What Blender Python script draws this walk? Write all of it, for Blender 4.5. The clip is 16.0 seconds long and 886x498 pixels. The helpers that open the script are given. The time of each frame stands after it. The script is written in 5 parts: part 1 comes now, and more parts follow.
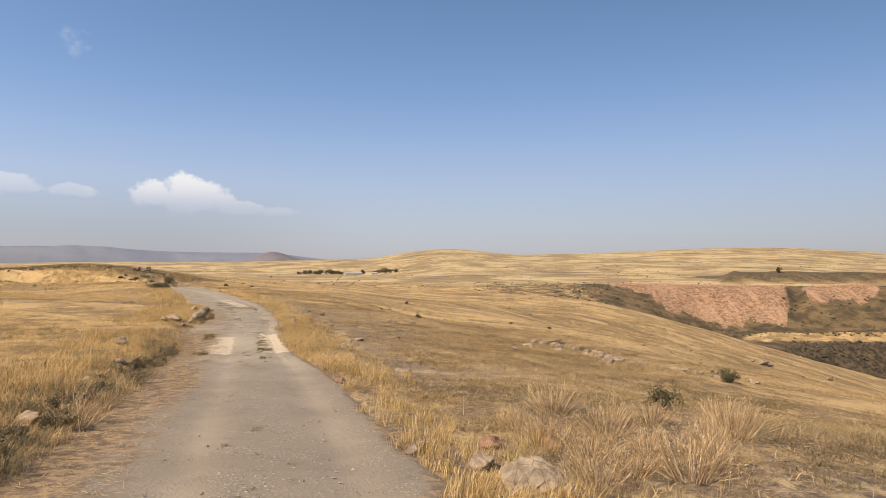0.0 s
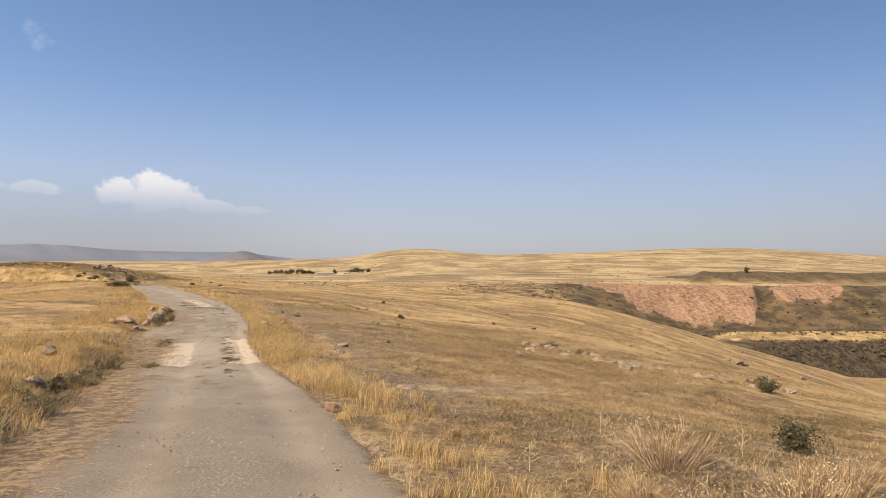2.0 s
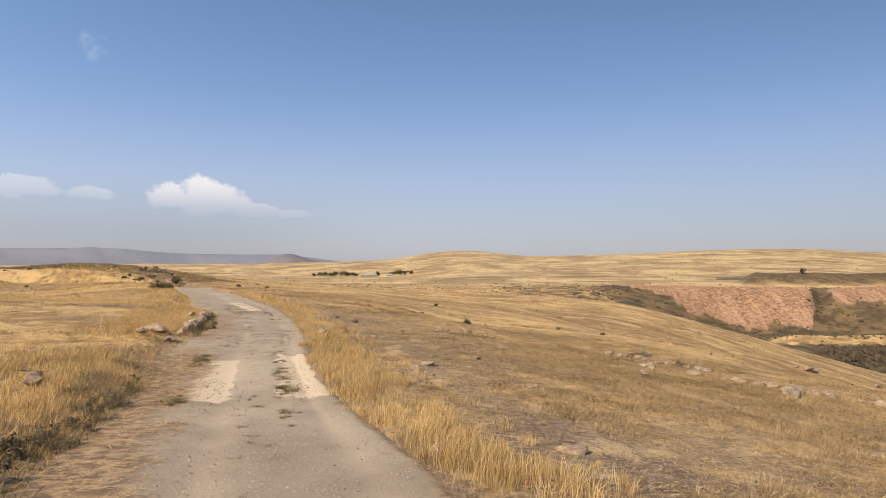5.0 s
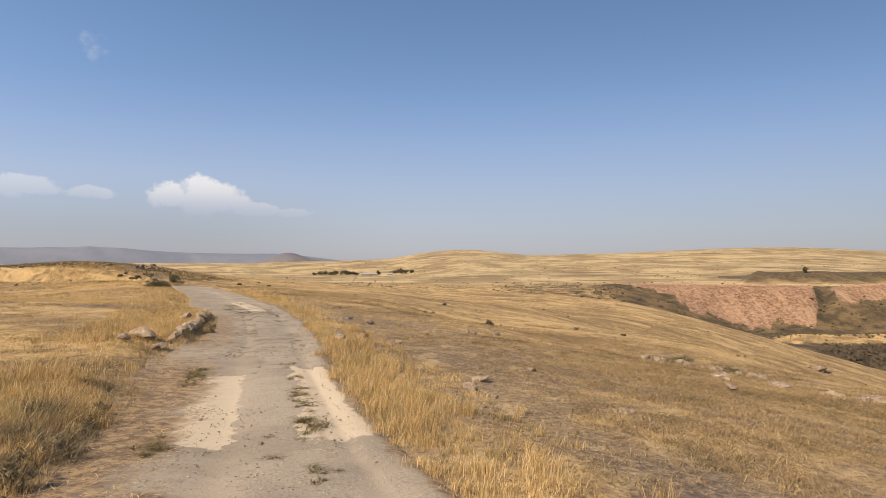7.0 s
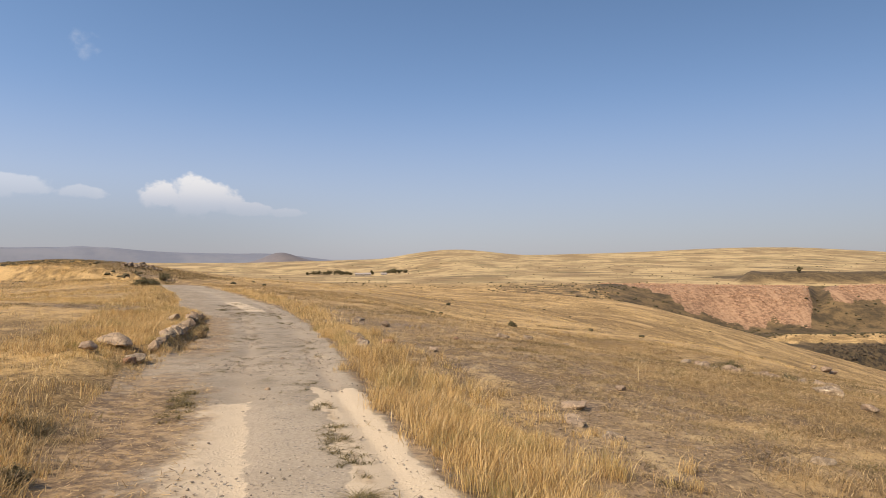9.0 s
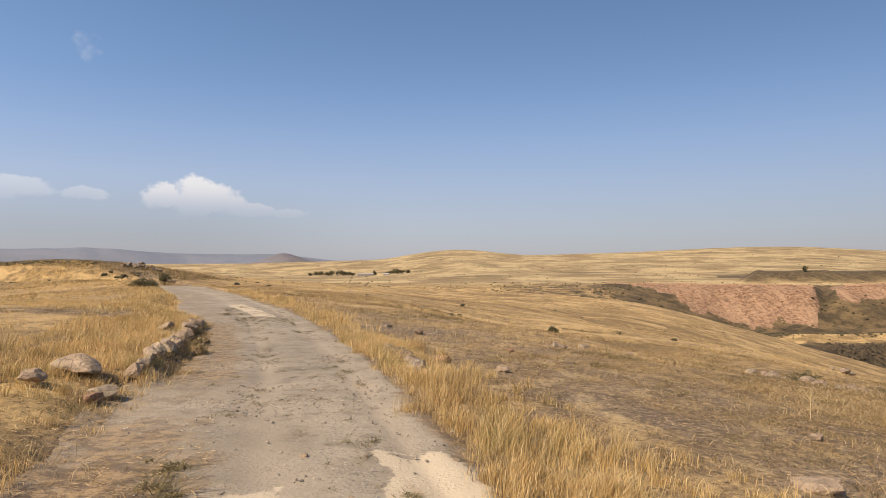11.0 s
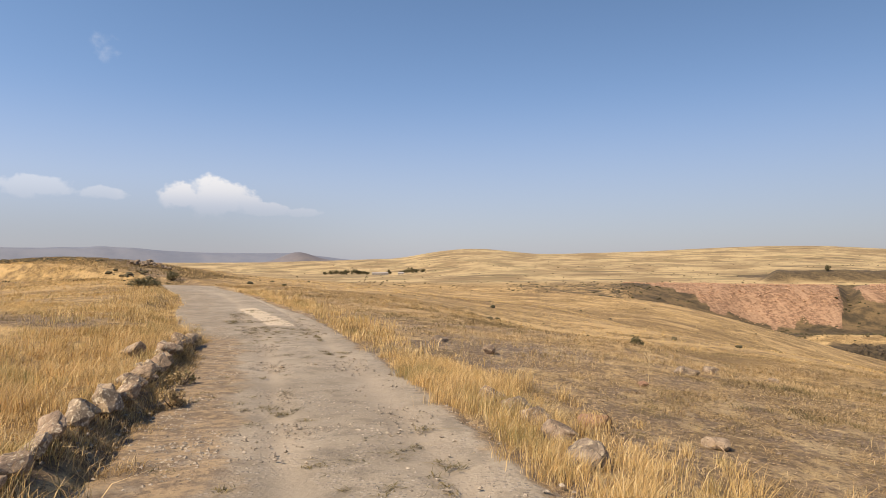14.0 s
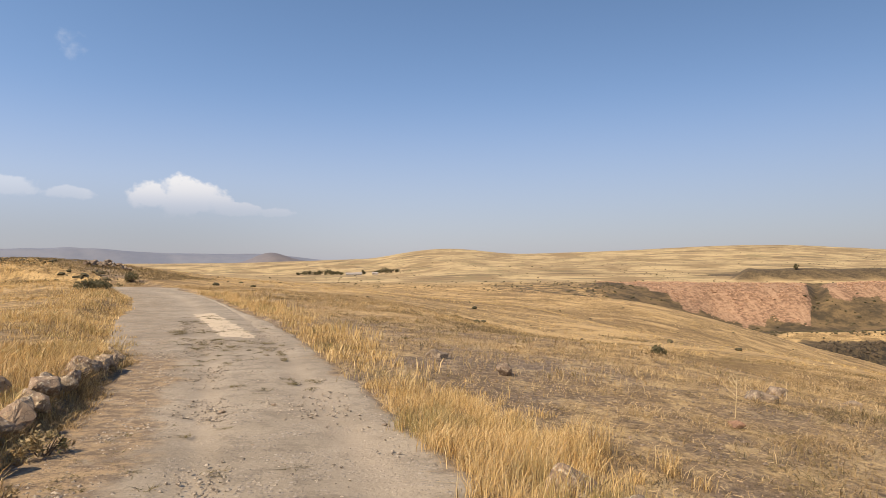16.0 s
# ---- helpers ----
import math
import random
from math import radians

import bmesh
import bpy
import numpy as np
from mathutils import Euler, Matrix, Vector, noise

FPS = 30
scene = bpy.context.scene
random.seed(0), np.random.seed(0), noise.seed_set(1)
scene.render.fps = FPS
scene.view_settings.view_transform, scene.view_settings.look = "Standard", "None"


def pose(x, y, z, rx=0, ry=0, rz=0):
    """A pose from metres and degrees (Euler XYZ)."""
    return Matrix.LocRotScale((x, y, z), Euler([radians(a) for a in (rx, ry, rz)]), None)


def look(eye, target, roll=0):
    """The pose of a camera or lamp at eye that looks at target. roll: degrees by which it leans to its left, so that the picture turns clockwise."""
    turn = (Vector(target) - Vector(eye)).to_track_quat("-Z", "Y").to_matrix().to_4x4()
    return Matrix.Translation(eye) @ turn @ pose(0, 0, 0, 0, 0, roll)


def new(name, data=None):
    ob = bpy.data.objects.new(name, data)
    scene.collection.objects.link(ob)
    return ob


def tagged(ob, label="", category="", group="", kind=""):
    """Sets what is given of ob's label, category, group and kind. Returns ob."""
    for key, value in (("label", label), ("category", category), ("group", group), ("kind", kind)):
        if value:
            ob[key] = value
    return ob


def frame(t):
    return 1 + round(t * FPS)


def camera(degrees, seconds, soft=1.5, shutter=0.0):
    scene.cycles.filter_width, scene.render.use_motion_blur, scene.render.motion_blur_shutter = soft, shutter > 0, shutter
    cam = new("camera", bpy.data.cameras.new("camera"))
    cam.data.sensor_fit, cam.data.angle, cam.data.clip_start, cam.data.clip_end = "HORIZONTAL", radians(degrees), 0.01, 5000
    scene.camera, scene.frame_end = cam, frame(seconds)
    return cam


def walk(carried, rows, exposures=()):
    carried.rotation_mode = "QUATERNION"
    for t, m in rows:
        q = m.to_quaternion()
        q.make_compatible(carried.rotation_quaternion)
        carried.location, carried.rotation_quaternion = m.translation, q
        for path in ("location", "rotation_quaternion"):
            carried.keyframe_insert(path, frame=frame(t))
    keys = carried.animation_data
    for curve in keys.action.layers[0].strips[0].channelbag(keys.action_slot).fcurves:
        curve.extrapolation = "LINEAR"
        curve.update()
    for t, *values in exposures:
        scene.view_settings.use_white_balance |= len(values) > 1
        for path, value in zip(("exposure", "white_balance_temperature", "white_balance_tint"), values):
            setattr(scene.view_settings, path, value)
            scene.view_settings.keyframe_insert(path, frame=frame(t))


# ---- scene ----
cam = camera(67.6, 16.0, soft=0.7)
PATH = [
    (0, (0.093, -0.532, 1.481), (0.073, 1.468, 1.521), 0.3),
    (0.5, (-0.123, 0.278, 1.448), (-0.086, 2.277, 1.486), 0.3),
    (1, (-0.327, 1.035, 1.357), (-0.267, 3.034, 1.396), 0.3),
    (1.5, (-0.561, 1.892, 1.314), (-0.492, 3.89, 1.353), 0.4),
    (2, (-0.717, 2.648, 1.268), (-0.653, 4.647, 1.308), 0.4),
    (2.5, (-0.889, 3.471, 1.233), (-0.841, 5.47, 1.272), 0.3),
    (3, (-1.145, 4.232, 1.172), (-1.112, 6.232, 1.212), 0.3),
    (3.5, (-1.45, 4.992, 1.157), (-1.431, 6.992, 1.198), 0.2),
    (4, (-1.708, 5.784, 1.109), (-1.736, 7.783, 1.151), 0.3),
    (4.5, (-1.974, 6.53, 1.122), (-2.028, 8.529, 1.163), 0.2),
    (4.7, (-2.066, 6.833, 1.104), (-2.127, 8.831, 1.149), 0.3),
    (6.8, (-3.222, 9.988, 0.914), (-3.286, 11.987, 0.957), 0.1),
    (7, (-3.322, 10.318, 0.901), (-3.385, 12.316, 0.943), 0.2),
    (7.5, (-3.624, 11.105, 0.841), (-3.683, 13.104, 0.884), 0.2),
    (8, (-3.935, 11.902, 0.768), (-3.987, 13.9, 0.812), 0.2),
    (8.5, (-4.255, 12.741, 0.717), (-4.302, 14.74, 0.76), 0.2),
    (9, (-4.568, 13.592, 0.672), (-4.611, 15.591, 0.714), 0.2),
    (9.2, (-4.691, 13.914, 0.642), (-4.734, 15.913, 0.684), 0.2),
    (11.3, (-6.001, 17.56, 0.513), (-6.053, 19.559, 0.556), -0.0),
    (11.5, (-6.091, 17.884, 0.472), (-6.15, 19.883, 0.515), 0.1),
    (12, (-6.386, 18.777, 0.452), (-6.454, 20.775, 0.494), 0.1),
    (12.5, (-6.661, 19.612, 0.432), (-6.739, 21.61, 0.473), 0.1),
    (13, (-6.959, 20.462, 0.451), (-7.044, 22.46, 0.491), 0.1),
    (13.5, (-7.184, 21.345, 0.431), (-7.273, 23.342, 0.472), 0.1),
    (14, (-7.39, 22.194, 0.429), (-7.482, 24.192, 0.469), 0.1),
    (14.5, (-7.569, 23.057, 0.397), (-7.662, 25.054, 0.438), 0.1),
    (14.8, (-7.707, 23.543, 0.374), (-7.803, 25.54, 0.416), 0.0),
    (15, (-7.785, 23.864, 0.382), (-7.876, 25.862, 0.424), 0.1),
    (15.5, (-7.918, 24.656, 0.356), (-8.002, 26.653, 0.399), -0.0),
    (16, (-7.995, 25.435, 0.346), (-8.009, 27.435, 0.386), -0.1),
]
walk(cam, [(t, look(eye, target, roll)) for t, eye, target, roll in PATH],
     exposures=[(0, 0.52), (4.7, 0.51), (6.8, 0.44), (9.2, 0.42), (11.6, 0.43), (13.2, 0.51), (16, 0.51)])


# ---- light and sky ----
SUN = Vector((-0.56, -0.52, 0.74)).normalized()
sun = new("sun", bpy.data.lights.new("sun", "SUN"))
sun.data.energy, sun.data.angle, sun.data.color = 4.15, radians(0.6), (1.0, 0.79, 0.55)
sun.matrix_world = look(SUN * 200, (0, 0, 0))

world = bpy.data.worlds.new("world")
scene.world = world
world.use_nodes = True


class Nodes:
    """Short hand for building a node tree."""

    def __init__(self, tree):
        self.tree = tree

    def add(self, kind, inputs=(), **props):
        n = self.tree.nodes.new("ShaderNode" + kind)
        for key, value in props.items():
            setattr(n, key, value)
        for key, value in dict(inputs).items():
            if isinstance(value, bpy.types.NodeSocket):
                self.tree.links.new(value, n.inputs[key])
            else:
                n.inputs[key].default_value = value
        return n

    def math(self, op, a, b=0.0, c=0.0, clamp=False):
        return self.add("Math", {0: a, 1: b, 2: c}, operation=op, use_clamp=clamp).outputs[0]

    def ramp(self, fac, low, high, a=0.0, b=1.0, smooth=True):
        return self.add("MapRange", {0: fac, 1: low, 2: high, 3: a, 4: b},
                        interpolation_type="SMOOTHSTEP" if smooth else "LINEAR").outputs[0]

    def mix(self, fac, a, b):
        n = self.add("Mix", data_type="RGBA")
        for i, v in ((0, fac), (6, a), (7, b)):
            if isinstance(v, bpy.types.NodeSocket):
                self.tree.links.new(v, n.inputs[i])
            else:
                n.inputs[i].default_value = v if i == 0 else (*v, 1.0)
        return n.outputs[2]

    def noise(self, vec, scale, detail=4.0, rough=0.55, lac=2.0, distort=0.0):
        ins = {"Scale": scale, "Detail": detail, "Roughness": rough, "Lacunarity": lac, "Distortion": distort}
        if vec is not None:
            ins["Vector"] = vec
        return self.add("TexNoise", ins).outputs[0]

    def scaled(self, vec, s):
        return self.add("VectorMath", {0: vec, 1: s}, operation="MULTIPLY").outputs[0]


def sky_nodes():
    w = Nodes(world.node_tree)
    world.node_tree.nodes.clear()
    sky = w.add("TexSky", sky_type="NISHITA", sun_disc=False, sun_elevation=math.asin(SUN.z),
                sun_rotation=math.atan2(SUN.x, SUN.y), air_density=1.0, dust_density=1.6, ozone_density=1.6, altitude=1500.0)
    way = w.add("TexCoord").outputs["Generated"]
    xyz = w.add("SeparateXYZ", {0: way})
    # azimuth to the right of +y, and height, both as tangents
    az = w.math("ARCTAN2", xyz.outputs[0], xyz.outputs[1])
    el = xyz.outputs[2]
    flat = w.add("CombineXYZ", {0: az, 1: el, 2: 0.0}).outputs[0]
    puff = w.noise(w.scaled(flat, (1.0, 1.25, 1.0)), 34.0, 6.0, 0.56)
    fine = w.noise(flat, 95.0, 4.0, 0.6)
    shape = w.math("ADD", puff, w.math("MULTIPLY", w.math("SUBTRACT", fine, 0.5), 0.16))

    def heap(a0, e0, wa, we):
        da = w.math("DIVIDE", w.math("SUBTRACT", az, a0), wa)
        de = w.math("DIVIDE", w.math("SUBTRACT", el, e0), we)
        r = w.math("ADD", w.math("MULTIPLY", da, da), w.math("MULTIPLY", de, de))
        return w.math("SUBTRACT", 1.0, r)

    cover = None
    for a0, e0, wa, we in CLOUDS:
        h = heap(a0, e0, wa, we)
        cover = h if cover is None else w.math("MAXIMUM", cover, h)
    body = w.math("ADD", cover, w.math("MULTIPLY", w.math("SUBTRACT", shape, 0.5), 2.6))
    mask = w.ramp(body, 0.02, 0.60)
    base = w.ramp(el, 0.050, 0.102)
    mask = w.math("MULTIPLY", mask, w.math("ADD", w.math("MULTIPLY", base, 0.80), 0.04))
    wisp = w.ramp(w.math("ADD", heap(-0.520, 0.278, 0.024, 0.024), w.math("MULTIPLY", w.math("SUBTRACT", puff, 0.5), 3.2)), 0.45, 1.5)
    mask = w.math("MULTIPLY", mask, w.ramp(az, -0.52, -0.45, 0.42, 1.0))
    mask = w.math("MAXIMUM", mask, w.math("MULTIPLY", wisp, 0.20))
    tone = w.mix(w.ramp(el, 0.07, 0.125), (5.0, 5.1, 5.7), (7.2, 6.9, 6.7))
    # low haze under the cumulus and along the whole horizon
    haze = w.math("MULTIPLY", w.ramp(el, 0.26, -0.02), 1.0)
    dim = w.ramp(az, -0.75, 0.75, 1.19, 0.79, False)
    murk = w.math("MULTIPLY", w.ramp(az, -0.05, -0.45), w.ramp(el, 0.13, 0.03))
    dim = w.math("MULTIPLY", dim, w.math("SUBTRACT", 1.0, w.math("MULTIPLY", murk, 0.17)))
    blue = w.mix(w.ramp(el, 0.05, 0.38), (1.08, 0.975, 1.03), (0.985, 1.04, 1.085))
    tint = w.add("VectorMath", {0: sky.outputs[0], 1: blue}, operation="MULTIPLY").outputs[0]
    col = w.mix(w.math("MULTIPLY", haze, 0.75), tint, HAZE)
    col = w.mix(mask, col, tone)
    bg = w.add("Background", {0: col, 1: w.math("MULTIPLY", dim, 0.088)})
    out = w.add("OutputWorld", {0: bg.outputs[0]})


# azimuth and height (radians, sine) of the cumulus heaps over the far left hills, and their half sizes
CLOUDS = [(-0.384, 0.094, 0.036, 0.034), (-0.424, 0.092, 0.036, 0.022), (-0.350, 0.091, 0.036, 0.022), (-0.312, 0.076, 0.045, 0.011),
          (-0.255, 0.073, 0.030, 0.008), (-0.605, 0.097, 0.060, 0.015), (-0.524, 0.092, 0.036, 0.010)]
HAZE = (3.18, 3.32, 3.92)
sky_nodes()

# ---- relief of the land ----


def fade(v, a, b):
    t = np.clip((np.asarray(v, float) - a) / (b - a), 0.0, 1.0)
    return t * t * (3 - 2 * t)


def bell(v, m, s):
    return np.exp(-((np.asarray(v, float) - m) / s) ** 2)


def lattice(ix, iy, seed):
    h = (ix.astype(np.int64) * 374761393 + iy.astype(np.int64) * 668265263 + seed * 974634777) & 0xFFFFFFFF
    h = ((h ^ (h >> 13)) * 1274126177) & 0xFFFFFFFF
    return ((h ^ (h >> 16)) & 0xFFFF) / 65535.0


def grain(x, y, size, seed=0):
    """Smooth noise in -1..1 with lumps of that size in metres."""
    x, y = np.asarray(x, float) / size, np.asarray(y, float) / size
    ix, iy = np.floor(x), np.floor(y)
    fx, fy = x - ix, y - iy
    fx, fy = fx * fx * (3 - 2 * fx), fy * fy * (3 - 2 * fy)
    a, b = lattice(ix, iy, seed), lattice(ix + 1, iy, seed)
    c, d = lattice(ix, iy + 1, seed), lattice(ix + 1, iy + 1, seed)
    return 2 * ((a * (1 - fx) + b * fx) * (1 - fy) + (c * (1 - fx) + d * fx) * fy) - 1


def rough(x, y, size, octaves=4, seed=0, gain=0.5):
    total, amp, norm = 0.0, 1.0, 0.0
    for i in range(octaves):
        total, norm = total + amp * grain(x + 17.3 * i, y - 9.1 * i, size / 2 ** i, seed + i), norm + amp
        amp *= gain
    return total / norm


def track_x(y):
    """The track's middle line."""
    y = np.asarray(y, float)
    n = np.minimum(y, 78.0)
    x = -0.02 - 0.28 * n - 0.0009 * n * n
    return x - 0.42 * (y - n) - 0.0052 * np.clip(y - 47, 0, None) ** 2


def side_x(y):
    y = np.asarray(y, float)
    n = np.minimum(y, 45.0)
    return -0.02 - 0.28 * n - 0.0009 * n * n - 0.361 * (y - n)


def pinch(y):
    """How far the near-side verge creeps over the track."""
    return -0.40 * fade(y, 13, 17.5) * (1 - fade(y, 22, 31)) - 0.55 * fade(y, 42, 56)


def kerbed(y):
    """Where the bank is held by a row of stones."""
    return fade(y, 25.2, 26.6) * (1 - fade(y, 36.2, 38.0))


def bend_line():
    """Points and headings along the track's sharp bend behind the meadow."""
    pts = [(float(track_x(y)), y, radians(29 + 4 * (y - 62) / 8) * float(fade(y, 60, 69))) for y in np.arange(62.0, 70.0, 0.25)]
    x0, y0, h0, r = float(track_x(70.0)), 70.0, radians(33), 12.0
    for h in np.linspace(h0, radians(86), 44):
        pts.append((x0 - r * (math.cos(h0) - math.cos(h)), y0 + r * (math.sin(h) - math.sin(h0)), float(h)))
    xe, ye, he = pts[-1]
    for d in np.arange(0.4, 16.0, 0.4):
        pts.append((xe - d * math.sin(he), ye + d * math.cos(he), he))
    return np.array(pts)


def track_z(y):
    y = np.asarray(y, float)
    run = 17.2 - 2.2 * np.logaddexp(0, (17.2 - np.maximum(y, -40)) / 2.2)
    return -0.05 - 0.0612 * run - 0.0175 * np.clip(y - 26, 0, 25)


def crest(a):
    return 0.042 + np.where(a < 0, 0.075, 0.05) * np.clip(a, -0.7, None) + 0.23 * np.logaddexp(0, (a - 0.22) / 0.03) * 0.03


def land(x, y):
    """Height of the ground."""
    x, y = np.asarray(x, float), np.asarray(y, float)
    u = x - side_x(y)
    # about the track: a bank beside it, the pasture falling away on the far side
    r = np.clip(u - 1.7, 0, 60)
    l = np.clip(-u - 2.2 - 1.7 * fade(y, 36, 48), 0, 60)
    kerb = kerbed(y)
    near = track_z(y) - 0.078 * r - 0.0018 * r * r + 0.24 * fade(l, 0, 1.15) * (1 - kerb) + 0.20 * kerb * fade(-u, 1.85, 2.25) + 0.004 * l
    near = near + 0.05 * rough(x, y, 2.2, 3, 5) * fade(np.abs(u), 1.6, 3.0) + 0.16 * rough(x, y, 9, 2, 8) * fade(np.abs(u), 2.5, 7)
    near = near - 0.25 * bell(u, 16, 7) * fade(y, 26, 40)
    # the slope with its dry gully, and the rounded spur behind it
    yy = np.maximum(y, 20.0)
    a = x / yy
    gully = 3.0 - 1.2 * fade(a, 0.0, -0.2) + 3.2 * bell(y, 125, 42) * fade(a, 0.0, 0.2) - 3.0 * fade(y, 165, 240) * fade(a, -0.2, 0.1)
    mid = 1.5 - yy * crest(a) - gully + 1.0 * rough(x, y, 40, 4, 21) * fade(y, 50, 120) * fade(a, -0.5, 0.0)
    mid = mid + 0.35 * rough(x, y, 22, 3, 61) * fade(y, 40, 80)
    # the valley, its far side and the gorge
    floor = -30.0 - 26.0 * fade(a, 0.18, 0.42)
    gorge = -24.0 * fade(a, 0.46, 0.60) * bell(y, 425, 48) * 1.0
    lip = 16 * rough(x, y, 45, 3, 43)
    gorge = gorge * (1 - fade(y, 460 + lip, 482 + lip))
    rise = fade(y, 560 + 20 * rough(x, y, 60, 2, 31), 655)
    bay = bell(a, 0.52, 0.012) * 0.25
    soft = fade(y, 430, 690)
    lift = np.where(a < 0.5, fade(a, 0.165, 0.225), 1.0)
    up = soft * (1 - lift) + np.maximum(rise - bay * bell(y, 640, 40), 0) * lift
    vale = floor + gorge + (-20.0 - floor) * up + 1.6 * rough(x, y, 45, 4, 41) + 5.0 * bell(y, 512, 26) * fade(a, 0.4, 0.5)
    vale = vale + 10 * fade(a, 0.55, 0.75) * bell(y, 590, 40)
    # the far steppe and its skyline
    sky = 0.0115 + 0.0125 * bell(a, 0.47, 0.20) + 0.0062 * bell(a, 0.005, 0.075) - 0.0135 * fade(a, -0.10, -0.33) - 0.002 * bell(a, 0.09, 0.05) - 0.0055 * bell(a, -0.17, 0.07) + 0.0012 * bell(a, -0.015, 0.05) - 0.0038 * bell(a, -0.115, 0.04)
    k = np.clip((y - 690) / 2310, 0, None)
    top = 1.5 + 3000 * (sky - 0.0001)
    step = -20 + (top + 20) * (0.55 * np.minimum(k, 1) ** 1.25 + 0.45 * fade(k, 0.1, 1.0)) - 60 * np.clip(k - 1, 0, 2)
    step = step + (3.0 * rough(x * 0.35, y, 160, 4, 51) + 6 * rough(x * 0.3, y, 420, 2, 55)) * fade(y, 700, 1000)
    step = step + (11.5 + 2.0 * rough(x, y, 30, 3, 57)) * fade(y, 700, 735) * (1 - fade(y, 770, 860)) * fade(a, 0.395, 0.43)
    dip = -13.0 * bell(y, 1350, 420) * fade(a, 0.05, -0.1)
    far = np.where(y < 690, vale, step + dip)
    blend = fade(y, 245, 400)
    low = mid * (1 - blend) + far * blend
    z = near * (1 - fade(y, 38, 72)) + low * fade(y, 38, 72)
    # open pasture on the other side and behind
    flat = track_z(np.clip(y, -40, 60)) + 0.32 - 0.50 * fade(y, 36, 58) + 0.011 * np.clip(-u - 3, 0, 160) + 0.22 * rough(x, y, 14, 3, 71) * (1 - 0.7 * fade(y, 45, 60) * fade(-u, 16, 8)) + 0.35 * rough(x, y, 11, 3, 75) * fade(y, 50, 80) * fade(-u, 9, 26) + 0.3 * rough(x, y, 45, 2, 73) * fade(-u, 5, 30)
    flat = flat - 0.0035 * np.clip(y - 60, 0, 400)
    left = fade(-u, 3.0 + 0.06 * np.clip(y - 40, 0, None), 9.0 + 0.5 * np.clip(y - 40, 0, None))
    left = left * (1 - fade(np.hypot(x, y), 260, 500))
    z = z * (1 - left) + flat * left
    away = np.hypot(x, y)
    calm = fade(a, -0.5, -0.75) * fade(y, 20, 60) * fade(away, 250, 500) + fade(y, 60, 0) * fade(away, 60, 200)
    z = z * (1 - np.clip(calm, 0, 1)) + np.clip(calm, 0, 1) * (-0.5 - 0.004 * away)
    # the low stony rise that closes the meadow
    z = z + 1.85 * bell(y - 0.25 * (x + 50), 92, 23) * fade(x, -25, -58) * (1 - fade(-x, 95, 130))
    z = z + 0.35 * bell(y - 0.25 * (x + 50), 74, 5) * fade(x, -36, -44) * (1 - fade(-x, 60, 75)) * (1 + rough(x, y, 6, 2, 79))
    # swells and dips of the near pasture and the break of its edge
    z = z + 0.28 * bell(y, 8, 5) * fade(u, 2.5, 5) * (1 - fade(u, 14, 20)) + 0.15 * bell(y, 23, 6) * bell(u, 14.5, 5)
    z = z - 0.40 * bell(y, 43, 7) * bell(u, 20.5, 4.5) + 0.42 * bell(y, 45, 5) * bell(u, 11.5, 4)
    # level bed of the track towards its bend
    w = x - track_x(y)
    k = fade(np.abs(w + 0.7 * fade(y, 36, 48)), 4.4, 2.9) * fade(y, 37, 42) * (1 - fade(y, 62, 65))
    z = z * (1 - k) + track_z(y) * k
    spot = (y > 52) & (y < 92) & (x > -60) & (x < -12)
    if np.any(spot):
        px, py = np.broadcast_to(x, z.shape)[spot], np.broadcast_to(y, z.shape)[spot]
        d = np.full(px.shape, 1e6)
        for bx, by, _ in BEND[::4]:
            d = np.minimum(d, (px - bx) ** 2 + (py - by) ** 2)
        k = fade(np.sqrt(d), 6.5, 3.6) * fade(py, 60, 64)
        z = np.array(z)
        z[spot] = z[spot] * (1 - k) + (-1.54) * k
    return z


BEND = bend_line()


# ---- materials ----
MATS = {}


def material(name):
    m = bpy.data.materials.new(name)
    m.use_nodes = True
    m.node_tree.nodes.clear()
    MATS[name] = m
    return m, Nodes(m.node_tree)


def finish(n, colour, roughness=0.9, height=None, strength=0.5, dist=0.02, metal=0.0, extra=()):
    ins = {"Base Color": colour, "Roughness": roughness, "Metallic": metal}
    ins.update(dict(extra))
    if height is not None:
        ins["Normal"] = n.add("Bump", {"Strength": strength, "Distance": dist, "Height": height}).outputs[0]
    b = n.add("BsdfPrincipled", ins)
    n.add("OutputMaterial", {0: b.outputs[0]})


